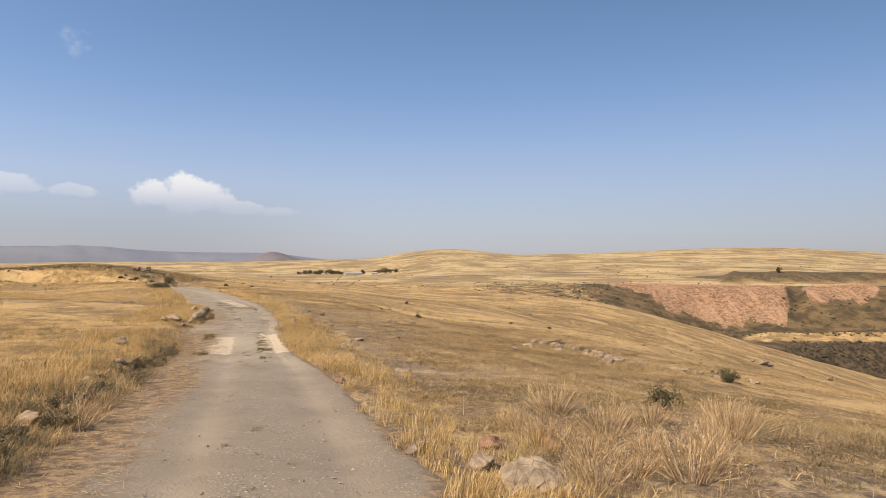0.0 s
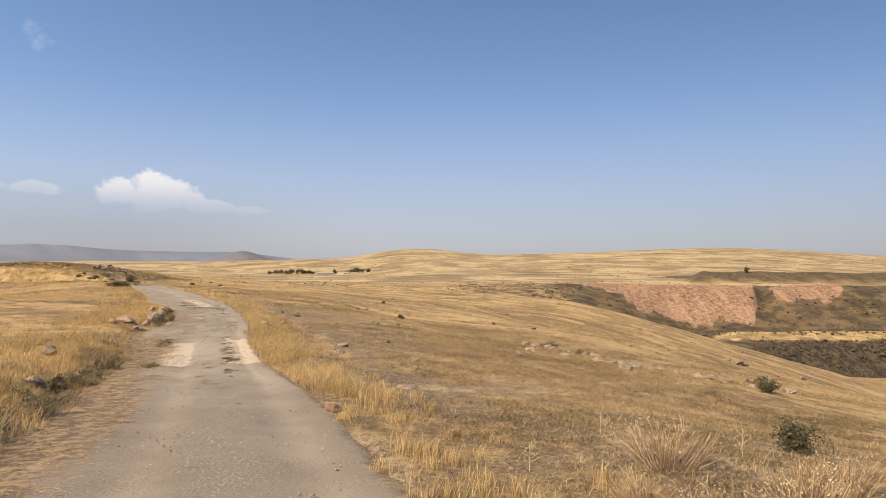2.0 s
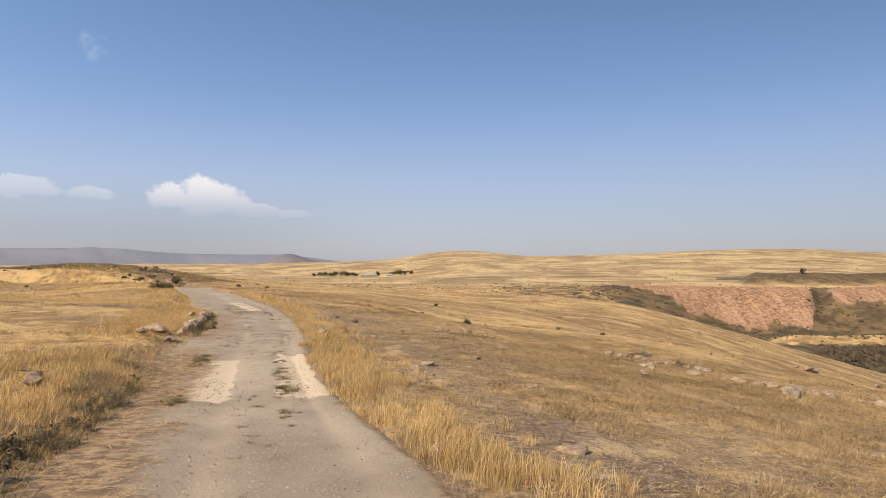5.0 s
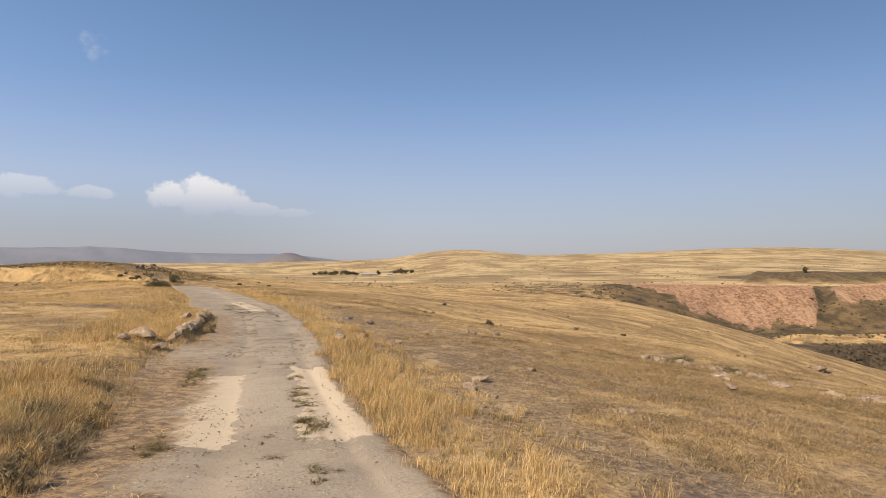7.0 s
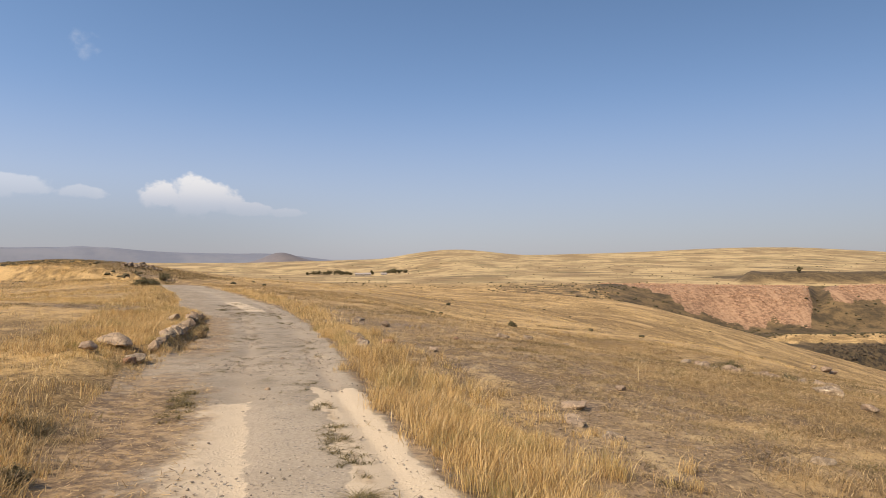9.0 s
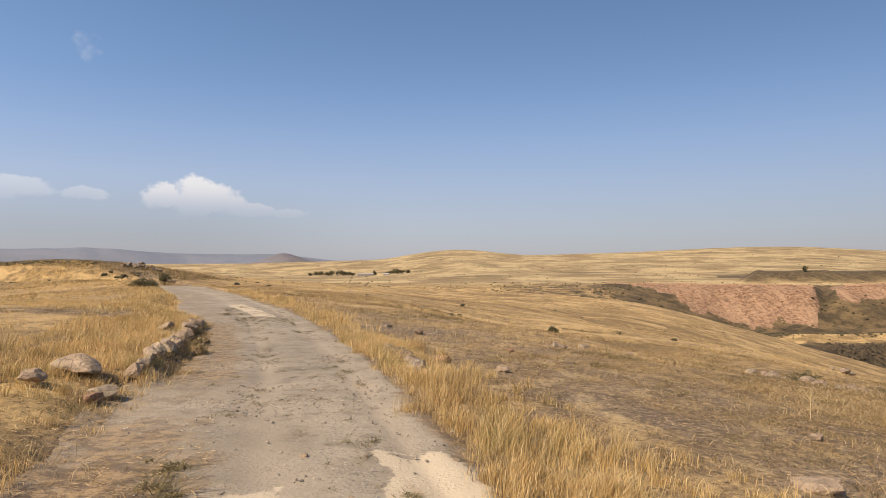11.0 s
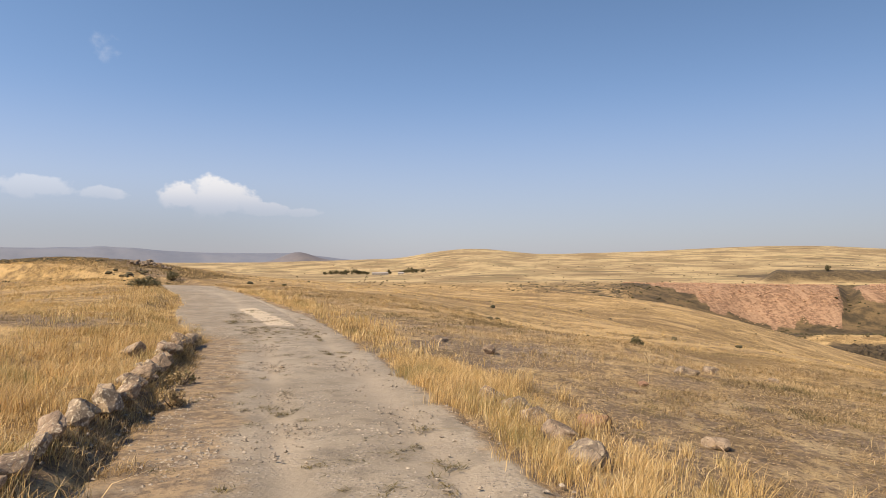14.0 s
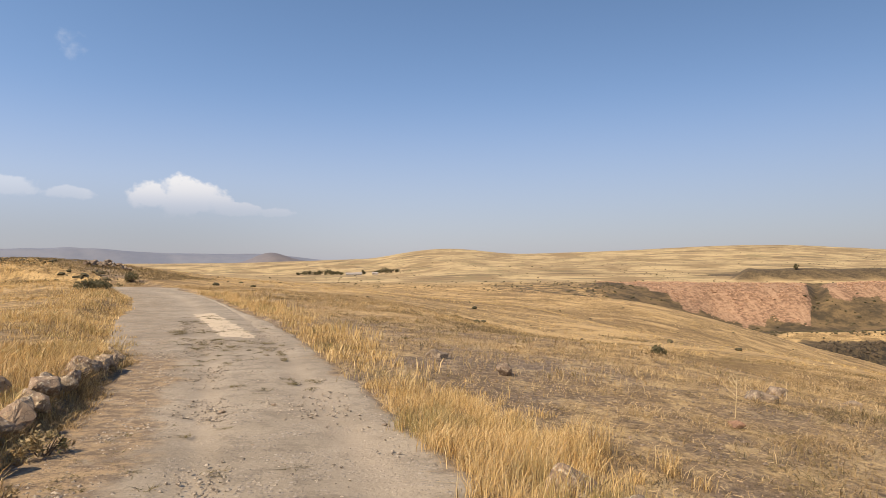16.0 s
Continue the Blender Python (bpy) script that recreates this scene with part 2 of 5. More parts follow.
def ground_material():
    m, n = material("dry_pasture")
    p = n.add("NewGeometry").outputs["Position"]
    zone = n.add("Attribute", attribute_name="zone").outputs["Color"]
    z = n.add("SeparateColor", {0: zone})
    big = n.noise(p, 0.035, 4.0)
    mid = n.noise(p, 0.35, 5.0, 0.6)
    fine = n.noise(p, 6.0, 5.0, 0.65)
    streak = n.noise(n.scaled(p, (0.7, 1.1, 1.0)), 0.06, 7.0, 0.66)
    tuft = n.noise(n.scaled(p, (1.0, 0.55, 1.0)), 1.6, 9.0, 0.72)
    gold = n.mix(n.ramp(tuft, 0.40, 0.60), (0.215, 0.14, 0.055), (0.60, 0.41, 0.168))
    earth = n.mix(n.ramp(fine, 0.38, 0.64), (0.135, 0.098, 0.068), (0.295, 0.222, 0.155))
    earth = n.mix(n.ramp(tuft, 0.50, 0.62), earth, (0.50, 0.385, 0.22))
    brown = n.mix(n.ramp(fine, 0.35, 0.68), (0.12, 0.078, 0.032), (0.30, 0.185, 0.068))
    bare = n.add("Attribute", attribute_name="bare").outputs["Fac"]
    col = n.mix(n.math("MULTIPLY", n.ramp(mid, 0.66, 0.42, 0.35, 1.0), bare), gold, earth)
    col = n.mix(n.ramp(n.noise(p, 0.75, 7.0, 0.72), 0.54, 0.66, 0.0, 0.55), col, (0.15, 0.10, 0.045))
    col = n.mix(n.ramp(n.math("ADD", n.math("MULTIPLY", big, 0.5), n.math("MULTIPLY", streak, 0.5)), 0.50, 0.58, 0.0, 0.6), col, brown)
    # wind-laid swathes, bleached or brown
    swathe = n.noise(n.scaled(p, (0.8, 1.0, 1.0)), 0.10, 8.0, 0.68, 2.0, 0.6)
    open_land = n.math("SUBTRACT", 1.0, n.math("MULTIPLY", bare, 0.7))
    col = n.mix(n.math("MULTIPLY", n.ramp(swathe, 0.52, 0.58, 0.0, 0.75), open_land), col, (0.66, 0.46, 0.21))
    col = n.mix(n.math("MULTIPLY", n.ramp(swathe, 0.475, 0.41, 0.0, 0.75), open_land), col, (0.20, 0.128, 0.046))
    speck = n.noise(p, 38.0, 4.0, 0.7)
    litter = n.noise(n.scaled(p, (1.0, 0.8, 1.0)), 13.0, 6.0, 0.75, 2.0, 0.6)
    col = n.mix(n.ramp(litter, 0.545, 0.61, 0.0, 0.6), col, (0.64, 0.47, 0.235))
    col = n.mix(n.ramp(litter, 0.46, 0.39, 0.0, 0.75), col, (0.085, 0.06, 0.032))
    col = n.mix(n.ramp(speck, 0.56, 0.66, 0.0, 0.45), col, (0.11, 0.078, 0.045))
    # far steppe: pale straw, paled further for distance haze, with darker terraces
    terrace = n.noise(n.scaled(p, (0.8, 0.6, 1.0)), 0.011, 9.0, 0.70, 2.1, 0.5)
    pale = n.mix(n.ramp(terrace, 0.42, 0.58), (0.29, 0.205, 0.096), (0.545, 0.415, 0.212))
    pale = n.mix(n.ramp(n.noise(n.scaled(p, (1.0, 0.6, 1.0)), 0.03, 8.0, 0.72), 0.55, 0.68, 0.0, 0.7), pale, (0.22, 0.165, 0.075))
    pale = n.mix(n.ramp(n.noise(n.scaled(p, (0.45, 0.8, 1.0)), 0.013, 6.0, 0.62), 0.585, 0.63, 0.0, 0.7), pale, (0.115, 0.090, 0.045))
    chip = n.math("MULTIPLY", n.math("SUBTRACT", n.noise(p, 0.09, 7.0, 0.7), 0.5), 1.3)

    def torn(mask):
        return n.ramp(n.math("ADD", mask, chip), 0.40, 0.60)

    pale = n.mix(n.ramp(n.noise(n.scaled(p, (0.7, 0.45, 1.0)), 0.02, 9.0, 0.75), 0.53, 0.60, 0.0, 0.65), pale, (0.25, 0.205, 0.092))
    pale = n.mix(n.ramp(n.noise(n.scaled(p, (0.35, 1.0, 1.0)), 0.022, 7.0, 0.7), 0.57, 0.63, 0.0, 0.75), pale, (0.13, 0.092, 0.046))
    col = n.mix(z.outputs[0], col, pale)
    # scrub in the valley
    scrub = n.mix(n.ramp(n.noise(p, 0.07, 7.0, 0.7), 0.38, 0.64), (0.056, 0.042, 0.021), (0.180, 0.124, 0.058))
    col = n.mix(torn(z.outputs[1]), col, scrub)
    # red rubble of the quarry
    rub = n.mix(n.ramp(n.noise(p, 0.3, 6.0, 0.7), 0.38, 0.62), (0.175, 0.102, 0.060), (0.385, 0.243, 0.147))
    rub = n.mix(n.ramp(n.noise(n.scaled(p, (1.0, 0.12, 0.3)), 0.11, 5.0, 0.6), 0.5, 0.64, 0.0, 0.5), rub, (0.47, 0.31, 0.19))
    col = n.mix(torn(z.outputs[2]), col, rub)
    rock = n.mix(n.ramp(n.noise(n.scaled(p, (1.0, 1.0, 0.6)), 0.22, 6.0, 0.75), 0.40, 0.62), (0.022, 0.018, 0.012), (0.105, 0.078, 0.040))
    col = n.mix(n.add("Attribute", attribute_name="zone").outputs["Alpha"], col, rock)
    finish(n, col, 0.95, n.math("ADD", n.math("MULTIPLY", litter, 0.35), n.math("MULTIPLY", tuft, 1.4)), 0.8, 0.10)
    return m


def road_material():
    m, n = material("gravel_track")
    p = n.add("NewGeometry").outputs["Position"]
    zone = n.add("SeparateColor", {0: n.add("Attribute", attribute_name="zone").outputs["Color"]})
    pebble = n.add("TexVoronoi", {"Vector": p, "Scale": 26.0, "Randomness": 1.0})
    big = n.noise(p, 0.55, 5.0, 0.6)
    fine = n.noise(p, 24.0, 4.0, 0.7)
    dust = n.mix(n.ramp(big, 0.35, 0.65), (0.300, 0.256, 0.190), (0.420, 0.362, 0.274))
    along = n.add("SeparateXYZ", {0: p}).outputs[1]
    dust = n.mix(n.ramp(n.math("ADD", along, n.math("MULTIPLY", big, 6.0)), 21.0, 14.0, 0.0, 0.75), dust, (0.228, 0.186, 0.137))
    stone = n.mix(pebble.outputs["Color"], (0.13, 0.115, 0.10), (0.50, 0.44, 0.36))
    show = n.math("MULTIPLY", n.ramp(n.noise(p, 2.3, 4.0, 0.65), 0.40, 0.56), n.ramp(pebble.outputs["Distance"], 0.42, 0.3))
    col = n.mix(n.math("MULTIPLY", show, n.math("SUBTRACT", 1.0, n.math("MULTIPLY", zone.outputs[0], 0.75))), dust, stone)
    grit = n.add("TexVoronoi", {"Vector": p, "Scale": 62.0, "Randomness": 1.0})
    gritty = n.math("MULTIPLY", n.ramp(n.noise(p, 1.1, 5.0, 0.65), 0.40, 0.62), n.ramp(grit.outputs["Distance"], 0.5, 0.25))
    col = n.mix(n.math("MULTIPLY", gritty, 0.35), col, n.mix(grit.outputs["Color"], (0.13, 0.105, 0.08), (0.54, 0.46, 0.35)))
    col = n.mix(n.ramp(fine, 0.35, 0.75, 0.0, 0.45), col, (0.19, 0.155, 0.115))
    col = n.mix(n.math("MULTIPLY", zone.outputs[0], n.ramp(big, 0.3, 0.6, 0.10, 0.45)), col, (0.41, 0.34, 0.255))
    stony = n.ramp(along, 20.0, 25.0, 0.56, 0.49)
    damp = n.math("MULTIPLY", n.ramp(n.math("SUBTRACT", n.noise(n.scaled(p, (1.0, 1.3, 1.0)), 2.4, 8.0, 0.72), stony), 0.0, 0.10), n.math("SUBTRACT", 1.0, zone.outputs[0]))
    col = n.mix(n.math("MULTIPLY", damp, 0.46), col, (0.150, 0.126, 0.092))
    # bare chalky slabs in the wheel tracks
    crisp = n.ramp(n.math("ADD", zone.outputs[1], n.math("MULTIPLY", n.math("SUBTRACT", n.noise(p, 9.0, 5.0, 0.7), 0.5), 1.5)), 0.34, 0.64)
    col = n.mix(crisp, col, n.mix(fine, (0.49, 0.405, 0.29), (0.63, 0.535, 0.39)))
    # straw trodden into the edge
    straw = n.mix(n.ramp(n.noise(n.scaled(p, (1.0, 1.25, 1.0)), 5.0, 10.0, 0.78), 0.42, 0.60), (0.140, 0.098, 0.062), (0.385, 0.275, 0.150))
    col = n.mix(n.math("MULTIPLY", zone.outputs[2], n.ramp(n.math("ADD", n.noise(p, 3.0, 5.0, 0.7), n.math("MULTIPLY", zone.outputs[2], 0.35)), 0.5, 0.8)), col, straw)
    h = n.math("ADD", n.math("MULTIPLY", show, 0.5), n.math("MULTIPLY", fine, 0.7))
    finish(n, col, 0.92, h, 0.5, 0.022)
    return m


GROUND, TRACK = ground_material(), road_material()

# ---- ground and track ----


def grid_mesh(name, X, Y, Z, mat, zones, wrap=False):
    """A sheet of quads over a grid of points, with its zones as colours."""
    rows, cols = X.shape
    v = np.stack([X, Y, Z], -1).reshape(-1, 3)
    i = np.arange(rows * cols).reshape(rows, cols)
    nxt = np.roll(i, -1, 1) if wrap else None
    if wrap:
        q = np.stack([i[:-1], nxt[:-1], nxt[1:], i[1:]], -1).reshape(-1, 4)
    else:
        q = np.stack([i[:-1, :-1], i[:-1, 1:], i[1:, 1:], i[1:, :-1]], -1).reshape(-1, 4)
    return soup(name, v, q, mat, zones)


def soup(name, v, q, mat, zones=None):
    """A mesh from arrays of corners and of faces with the same number of sides."""
    me = bpy.data.meshes.new(name)
    k = q.shape[1]
    me.vertices.add(len(v))
    me.vertices.foreach_set("co", np.ascontiguousarray(v, dtype=np.float32).ravel())
    me.loops.add(q.size)
    me.loops.foreach_set("vertex_index", np.ascontiguousarray(q, dtype=np.int32).ravel())
    me.polygons.add(len(q))
    me.polygons.foreach_set("loop_start", np.arange(0, q.size, k, dtype=np.int32))
    me.update(calc_edges=True)
    if zones is not None:
        layer = me.color_attributes.new("zone", "FLOAT_COLOR", "POINT")
        layer.data.foreach_set("color", np.ascontiguousarray(zones, dtype=np.float32).ravel())
    me.materials.append(mat)
    me.shade_smooth()
    return me


def trodden(u, x, y):
    """Strip of bare stony earth behind the verge, widest at the start."""
    w = 0.9 * rough(x, y, 2.4, 3, 201)
    strip = bell(u + w, 3.7, 0.75) * fade(y, 10, 13) * (1 - fade(y, 30, 40))
    patch = bell(u + w, 5.2, 1.9) * bell(y + w, 7.6, 2.4)
    return np.clip(strip + patch, 0, 1)


def burnt(x, y):
    """Brown bare band across the meadow."""
    return fade(x + 0.8 * rough(x, y, 3, 2, 203), -14.0, -17.0) * bell(y + 1.2 * rough(x, y, 5, 3, 204), 38.0, 2.3)


def build_ground():
    ahead = np.linspace(radians(-46), radians(44), 580)
    behind = np.linspace(radians(44), radians(314), 150)[1:-1]
    turn = np.concatenate([ahead, behind])[::-1]
    ring = np.concatenate([[0.02], np.geomspace(0.4, 4700, 430)])
    A, R = np.meshgrid(turn, ring)
    X, Y = -4.0 + R * np.sin(A), 9.0 + R * np.cos(A)
    Z = land(X, Y)
    u = X - track_x(Y)
    Z = Z - 0.06 * fade(np.abs(u + 0.5 + 0.5 * fade(Y, 36, 48)) - 0.5 * fade(Y, 36, 48), 2.15, 1.6) * fade(Y, 110, 95)
    a = X / np.maximum(Y, 1)
    far = fade(Y, 600, 720)
    n1 = rough(X, Y, 40, 4, 91)
    scrub = fade(Y, 380, 430) * (1 - fade(Y, 655 + 30 * n1, 690 + 30 * n1)) * (fade(a, -0.05, 0.1) * (0.5 + 0.5 * fade(a + 0.05 * n1, 0.20, 0.27))) * (1 - 0.9 * bell(Y, 505, 26) * fade(a, 0.4, 0.48))
    scrub = np.maximum(scrub, bell(a, 0.52, 0.02) * fade(Y, 560, 600) * (1 - fade(Y, 690, 700)))
    scrub = np.maximum(scrub, bell(Y, 900, 60) * fade(a + 0.05 * n1, 0.33, 0.40) * 0.9)
    q1 = fade(a, 0.200, 0.222) * (1 - fade(a + 0.02 * n1 + (Y - 620) * 0.00025, 0.500, 0.506)) + fade(a - np.clip(662 - Y, 0, 80) * 0.0003 + 0.01 * n1, 0.520, 0.528) * (1 - fade(a + 0.02 * n1, 0.63, 0.65))
    foot = 580 + 22 * n1 + 14 * rough(X, Y, 14, 3, 93) + 72 * fade(a, 0.39, 0.20) + 32 * fade(a, 0.505, 0.52)
    lip = 16 * rough(X, Y, 45, 3, 43)
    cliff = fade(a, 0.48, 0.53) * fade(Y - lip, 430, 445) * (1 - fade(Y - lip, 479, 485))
    heap = fade(Y, 700, 715) * (1 - fade(Y, 800, 850)) * fade(a + 0.01 * n1, 0.395, 0.41)
    far = far * (1 - heap)
    quarry = q1 * fade(Y, foot, foot + 8) * (1 - fade(Y + 14 * rough(X, Y, 22, 3, 94), 660, 672))
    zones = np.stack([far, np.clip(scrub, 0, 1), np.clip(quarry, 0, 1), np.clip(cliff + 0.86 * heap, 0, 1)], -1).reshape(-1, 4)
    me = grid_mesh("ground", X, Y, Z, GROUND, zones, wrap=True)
    bare = (0.50 * fade(u, 1.0, 2.6) * (1 - fade(u, 5, 14)) * (1 - fade(Y, 46, 75)) + 0.38 * fade(u, 1.0, 2.6) * (1 - fade(u, 8, 20)) * (1 - fade(Y, 42, 70)) * fade(rough(X, Y, 3.6, 4, 121), 0.45, 0.0)
            + 0.8 * trodden(u, X, Y) + 0.8 * burnt(X, Y) + 0.9 * fade(u, -3.2, -2.2) * fade(u, 2.0, 1.4) + 0.35 * fade(rough(X, Y, 5.0, 4, 131), 0.0, -0.4) * (1 - fade(Y, 60, 120)))
    me.attributes.new("bare", "FLOAT", "POINT").data.foreach_set("value", np.clip(bare, 0, 1).astype(np.float32).ravel())
    ob = new("ground", me)
    return tagged(ob, "rolling ground of sun-dried golden pasture with bare earth", "ground", kind="structure")


def build_track():
    Y0 = np.concatenate([np.arange(-14, 36, 0.07), np.arange(36, 62, 0.2)])
    CX, CY, TURN = np.concatenate([track_x(Y0), BEND[:, 0]]), np.concatenate([Y0, BEND[:, 1]]), np.concatenate([0 * Y0, BEND[:, 2]])
    U0 = np.linspace(-2.65, 1.55, 68)
    U, Y = np.meshgrid(U0, CY)
    late = fade(TURN, 0.58, 0.85)[:, None]
    broad = np.where(U < 0, U * (1 + 0.42 * fade(Y, 36, 48) - 0.27 * kerbed(Y)), U * (1 - 0.22 * fade(Y, 38, 50) + 0.9 * late) + pinch(Y) * fade(U, 0.2, 1.4))
    X = CX[:, None] + broad * np.cos(TURN)[:, None]
    Y = Y + broad * np.sin(TURN)[:, None]
    Z = land(X, Y)
    edge = np.minimum(U - U0[0], U0[-1] - U) + 0.16 * rough(X, Y, 0.9, 3, 12)
    rut = bell(U, -0.72, 0.26) + bell(U, 0.80, 0.26)
    Z = Z + 0.022 - 0.03 * rut + 0.012 * rough(X, Y, 0.35, 3, 14) - 0.055 * fade(edge, 0.22, -0.02)
    n2 = rough(X, Y, 0.9, 5, 15, 0.65)
    ragged = 0.16 * n2 + 0.10 * rough(X, Y, 0.25, 2, 16)
    near_slab = fade(np.abs(broad + 1.02) + ragged, 0.46, 0.22) * fade(Y + 0.5 * n2, 17.0, 17.25) * (1 - fade(Y + 0.9 * n2 - 0.6 * broad, 21.9, 22.3))
    side_slab = fade(np.abs(broad - 0.56 - 0.022 * (Y - 20)) + ragged, 0.46 - 0.02 * (Y - 17.5), 0.36 - 0.02 * (Y - 17.5)) * fade(Y + 0.5 * n2, 17.3, 17.6) * (1 - fade(Y + 0.7 * n2, 22.6, 23.0))
    far_slab = fade(np.abs(broad - 0.15 + 0.1 * (Y - 40)) + ragged, 0.46, 0.34) * fade(Y + n2, 40.0, 40.5) * (1 - fade(Y + n2, 48.8, 49.8))
    white = np.clip(near_slab + side_slab + far_slab, 0, 1)
    verge = fade(U + 0.6 * n2, -0.85, -1.65) * (1 - 0.6 * fade(Y + 2 * n2, 21, 25) + 0.45 * kerbed(Y)) + 0.9 * fade(U + 0.3 * n2, 1.2, 1.45)
    verge = np.clip(verge + 0.6 * bell(U + 0.1 * n2, 0.38, 0.10) * fade(Y, 16, 17) * (1 - fade(Y, 21.5, 23)), 0, 1)
    zones = np.stack([rut, white, verge, np.ones_like(white)], -1).reshape(-1, 4)
    ob = new("road", grid_mesh("road", X, Y, Z, TRACK, zones))
    return tagged(ob, "grey-brown gravel track with two wheel ruts and pale bare slabs", "road", kind="structure")


build_ground()
build_track()


# ---- more materials ----


def grass_material(name, dark, mid, light, green=None):
    m, n = material(name)
    geo = n.add("NewGeometry")
    r = geo.outputs["Random Per Island"]
    p = geo.outputs["Position"]
    patch = n.noise(p, 0.5, 3.0)
    k = n.math("ADD", n.math("MULTIPLY", r, 0.65), n.math("MULTIPLY", patch, 0.45))
    col = n.mix(n.ramp(k, 0.15, 0.5), dark, mid)
    col = n.mix(n.ramp(k, 0.5, 0.95), col, light)
    if green:
        g = n.math("MULTIPLY", n.ramp(n.noise(p, 0.9, 3.0), 0.5, 0.66), n.ramp(n.math("FRACT", n.math("MULTIPLY", r, 37.0)), 0.35, 0.75))
        col = n.mix(n.math("MULTIPLY", g, 0.8), col, green)
    b = n.add("BsdfPrincipled", {"Base Color": col, "Roughness": 0.75})
    t = n.add("BsdfTranslucent", {"Color": col})
    n.add("OutputMaterial", {0: n.add("MixShader", {0: 0.28, 1: b.outputs[0], 2: t.outputs[0]}).outputs[0]})
    return m


def stone_material(name, dark, light, lichen, amount=0.45):
    m, n = material(name)
    p = n.add("TexCoord").outputs["Object"]
    own = n.add("ObjectInfo").outputs["Random"]
    shift = n.add("VectorMath", {0: p, 1: n.add("CombineXYZ", {0: n.math("MULTIPLY", own, 40.0)}).outputs[0]}, operation="ADD").outputs[0]
    a = n.noise(shift, 4.0, 6.0, 0.65)
    fine = n.noise(shift, 38.0, 5.0, 0.7)
    col = n.mix(n.ramp(a, 0.32, 0.68), dark, light)
    col = n.mix(n.ramp(fine, 0.35, 0.75, 0.0, 0.5), col, dark)
    col = n.mix(n.math("MULTIPLY", own, 0.35), col, (0.33, 0.20, 0.12))
    crack = n.add("TexVoronoi", {"Vector": shift, "Scale": 5.0}, feature="DISTANCE_TO_EDGE").outputs["Distance"]
    col = n.mix(n.ramp(crack, 0.035, 0.0, 0.0, 0.7), col, (0.05, 0.04, 0.03))
    spots = n.ramp(n.noise(shift, 11.0, 5.0, 0.6), 0.54, 0.63, 0.0, amount)
    col = n.mix(spots, col, lichen)
    finish(n, col, 0.9, n.math("ADD", fine, n.math("MULTIPLY", a, 2.0)), 0.45, 0.02)
    return m


def plain_material(name, colour, other, scale, roughness=0.9):
    m, n = material(name)
    p = n.add("NewGeometry").outputs["Position"]
    k = n.noise(p, scale, 5.0, 0.65)
    finish(n, n.mix(n.ramp(k, 0.35, 0.66), colour, other), roughness, k, 0.4, 0.05)
    return m


STRAW = grass_material("straw", (0.25, 0.155, 0.056), (0.60, 0.41, 0.16), (0.86, 0.67, 0.35), (0.20, 0.18, 0.06))
TALL = grass_material("tall_straw", (0.15, 0.09, 0.034), (0.62, 0.425, 0.17), (0.88, 0.70, 0.39), (0.24, 0.22, 0.075))
DULL = grass_material("dull_straw", (0.13, 0.086, 0.040), (0.385, 0.268, 0.122), (0.72, 0.55, 0.31), (0.17, 0.145, 0.05))
WEED = grass_material("grey_weed", (0.17, 0.125, 0.062), (0.36, 0.265, 0.135), (0.60, 0.48, 0.28), (0.12, 0.13, 0.05))
# grey-green of the herbs, with the bank foot's shade darkened into it
HERB = grass_material("dusty_shaded_herbs", (0.070, 0.057, 0.031), (0.175, 0.143, 0.078), (0.36, 0.285, 0.165), (0.095, 0.098, 0.042))
GREEN = grass_material("green_blades", (0.075, 0.066, 0.028), (0.155, 0.13, 0.054), (0.30, 0.235, 0.105))
OLIVE = grass_material("withered_herbs", (0.075, 0.056, 0.027), (0.19, 0.14, 0.065), (0.42, 0.31, 0.155), (0.13, 0.125, 0.05))
PINK = grass_material("rusty_stalks", (0.17, 0.10, 0.05), (0.47, 0.315, 0.165), (0.86, 0.68, 0.42))
LEAF = grass_material("shrub_leaves", (0.055, 0.055, 0.026), (0.125, 0.115, 0.055), (0.26, 0.215, 0.115))
TWIG = plain_material("dry_twig", (0.50, 0.38, 0.20), (0.66, 0.53, 0.32), 9.0)
ROCK = stone_material("basalt", (0.125, 0.10, 0.076), (0.37, 0.295, 0.215), (0.52, 0.44, 0.31), 0.6)
KERB = stone_material("kerb_rock", (0.15, 0.115, 0.082), (0.44, 0.345, 0.235), (0.66, 0.58, 0.43), 0.8)
PALE = stone_material("pale_stone", (0.21, 0.165, 0.115), (0.48, 0.385, 0.27), (0.56, 0.48, 0.35), 0.35)
RED = stone_material("red_tuff", (0.17, 0.095, 0.06), (0.38, 0.225, 0.14), (0.42, 0.35, 0.26), 0.25)
PEBBLE = plain_material("pebbles", (0.15, 0.127, 0.10), (0.50, 0.43, 0.34), 24.0)
EARTHY = plain_material("earthy_stones", (0.15, 0.115, 0.085), (0.36, 0.28, 0.20), 30.0)
RUBBLE = plain_material("quarry_rubble", (0.24, 0.135, 0.078), (0.54, 0.35, 0.215), 0.5)
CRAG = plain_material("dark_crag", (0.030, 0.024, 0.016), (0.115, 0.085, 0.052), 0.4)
SCRUB = plain_material("far_scrub", (0.050, 0.047, 0.022), (0.125, 0.10, 0.05), 0.6)
BARK = plain_material("bark", (0.07, 0.05, 0.035), (0.15, 0.11, 0.075), 2.0)
# distance haze is mixed into the base colours of the far range and hill
RANGE = plain_material("haze_tinted_range", (0.165, 0.19, 0.25), (0.215, 0.235, 0.285), 0.004)
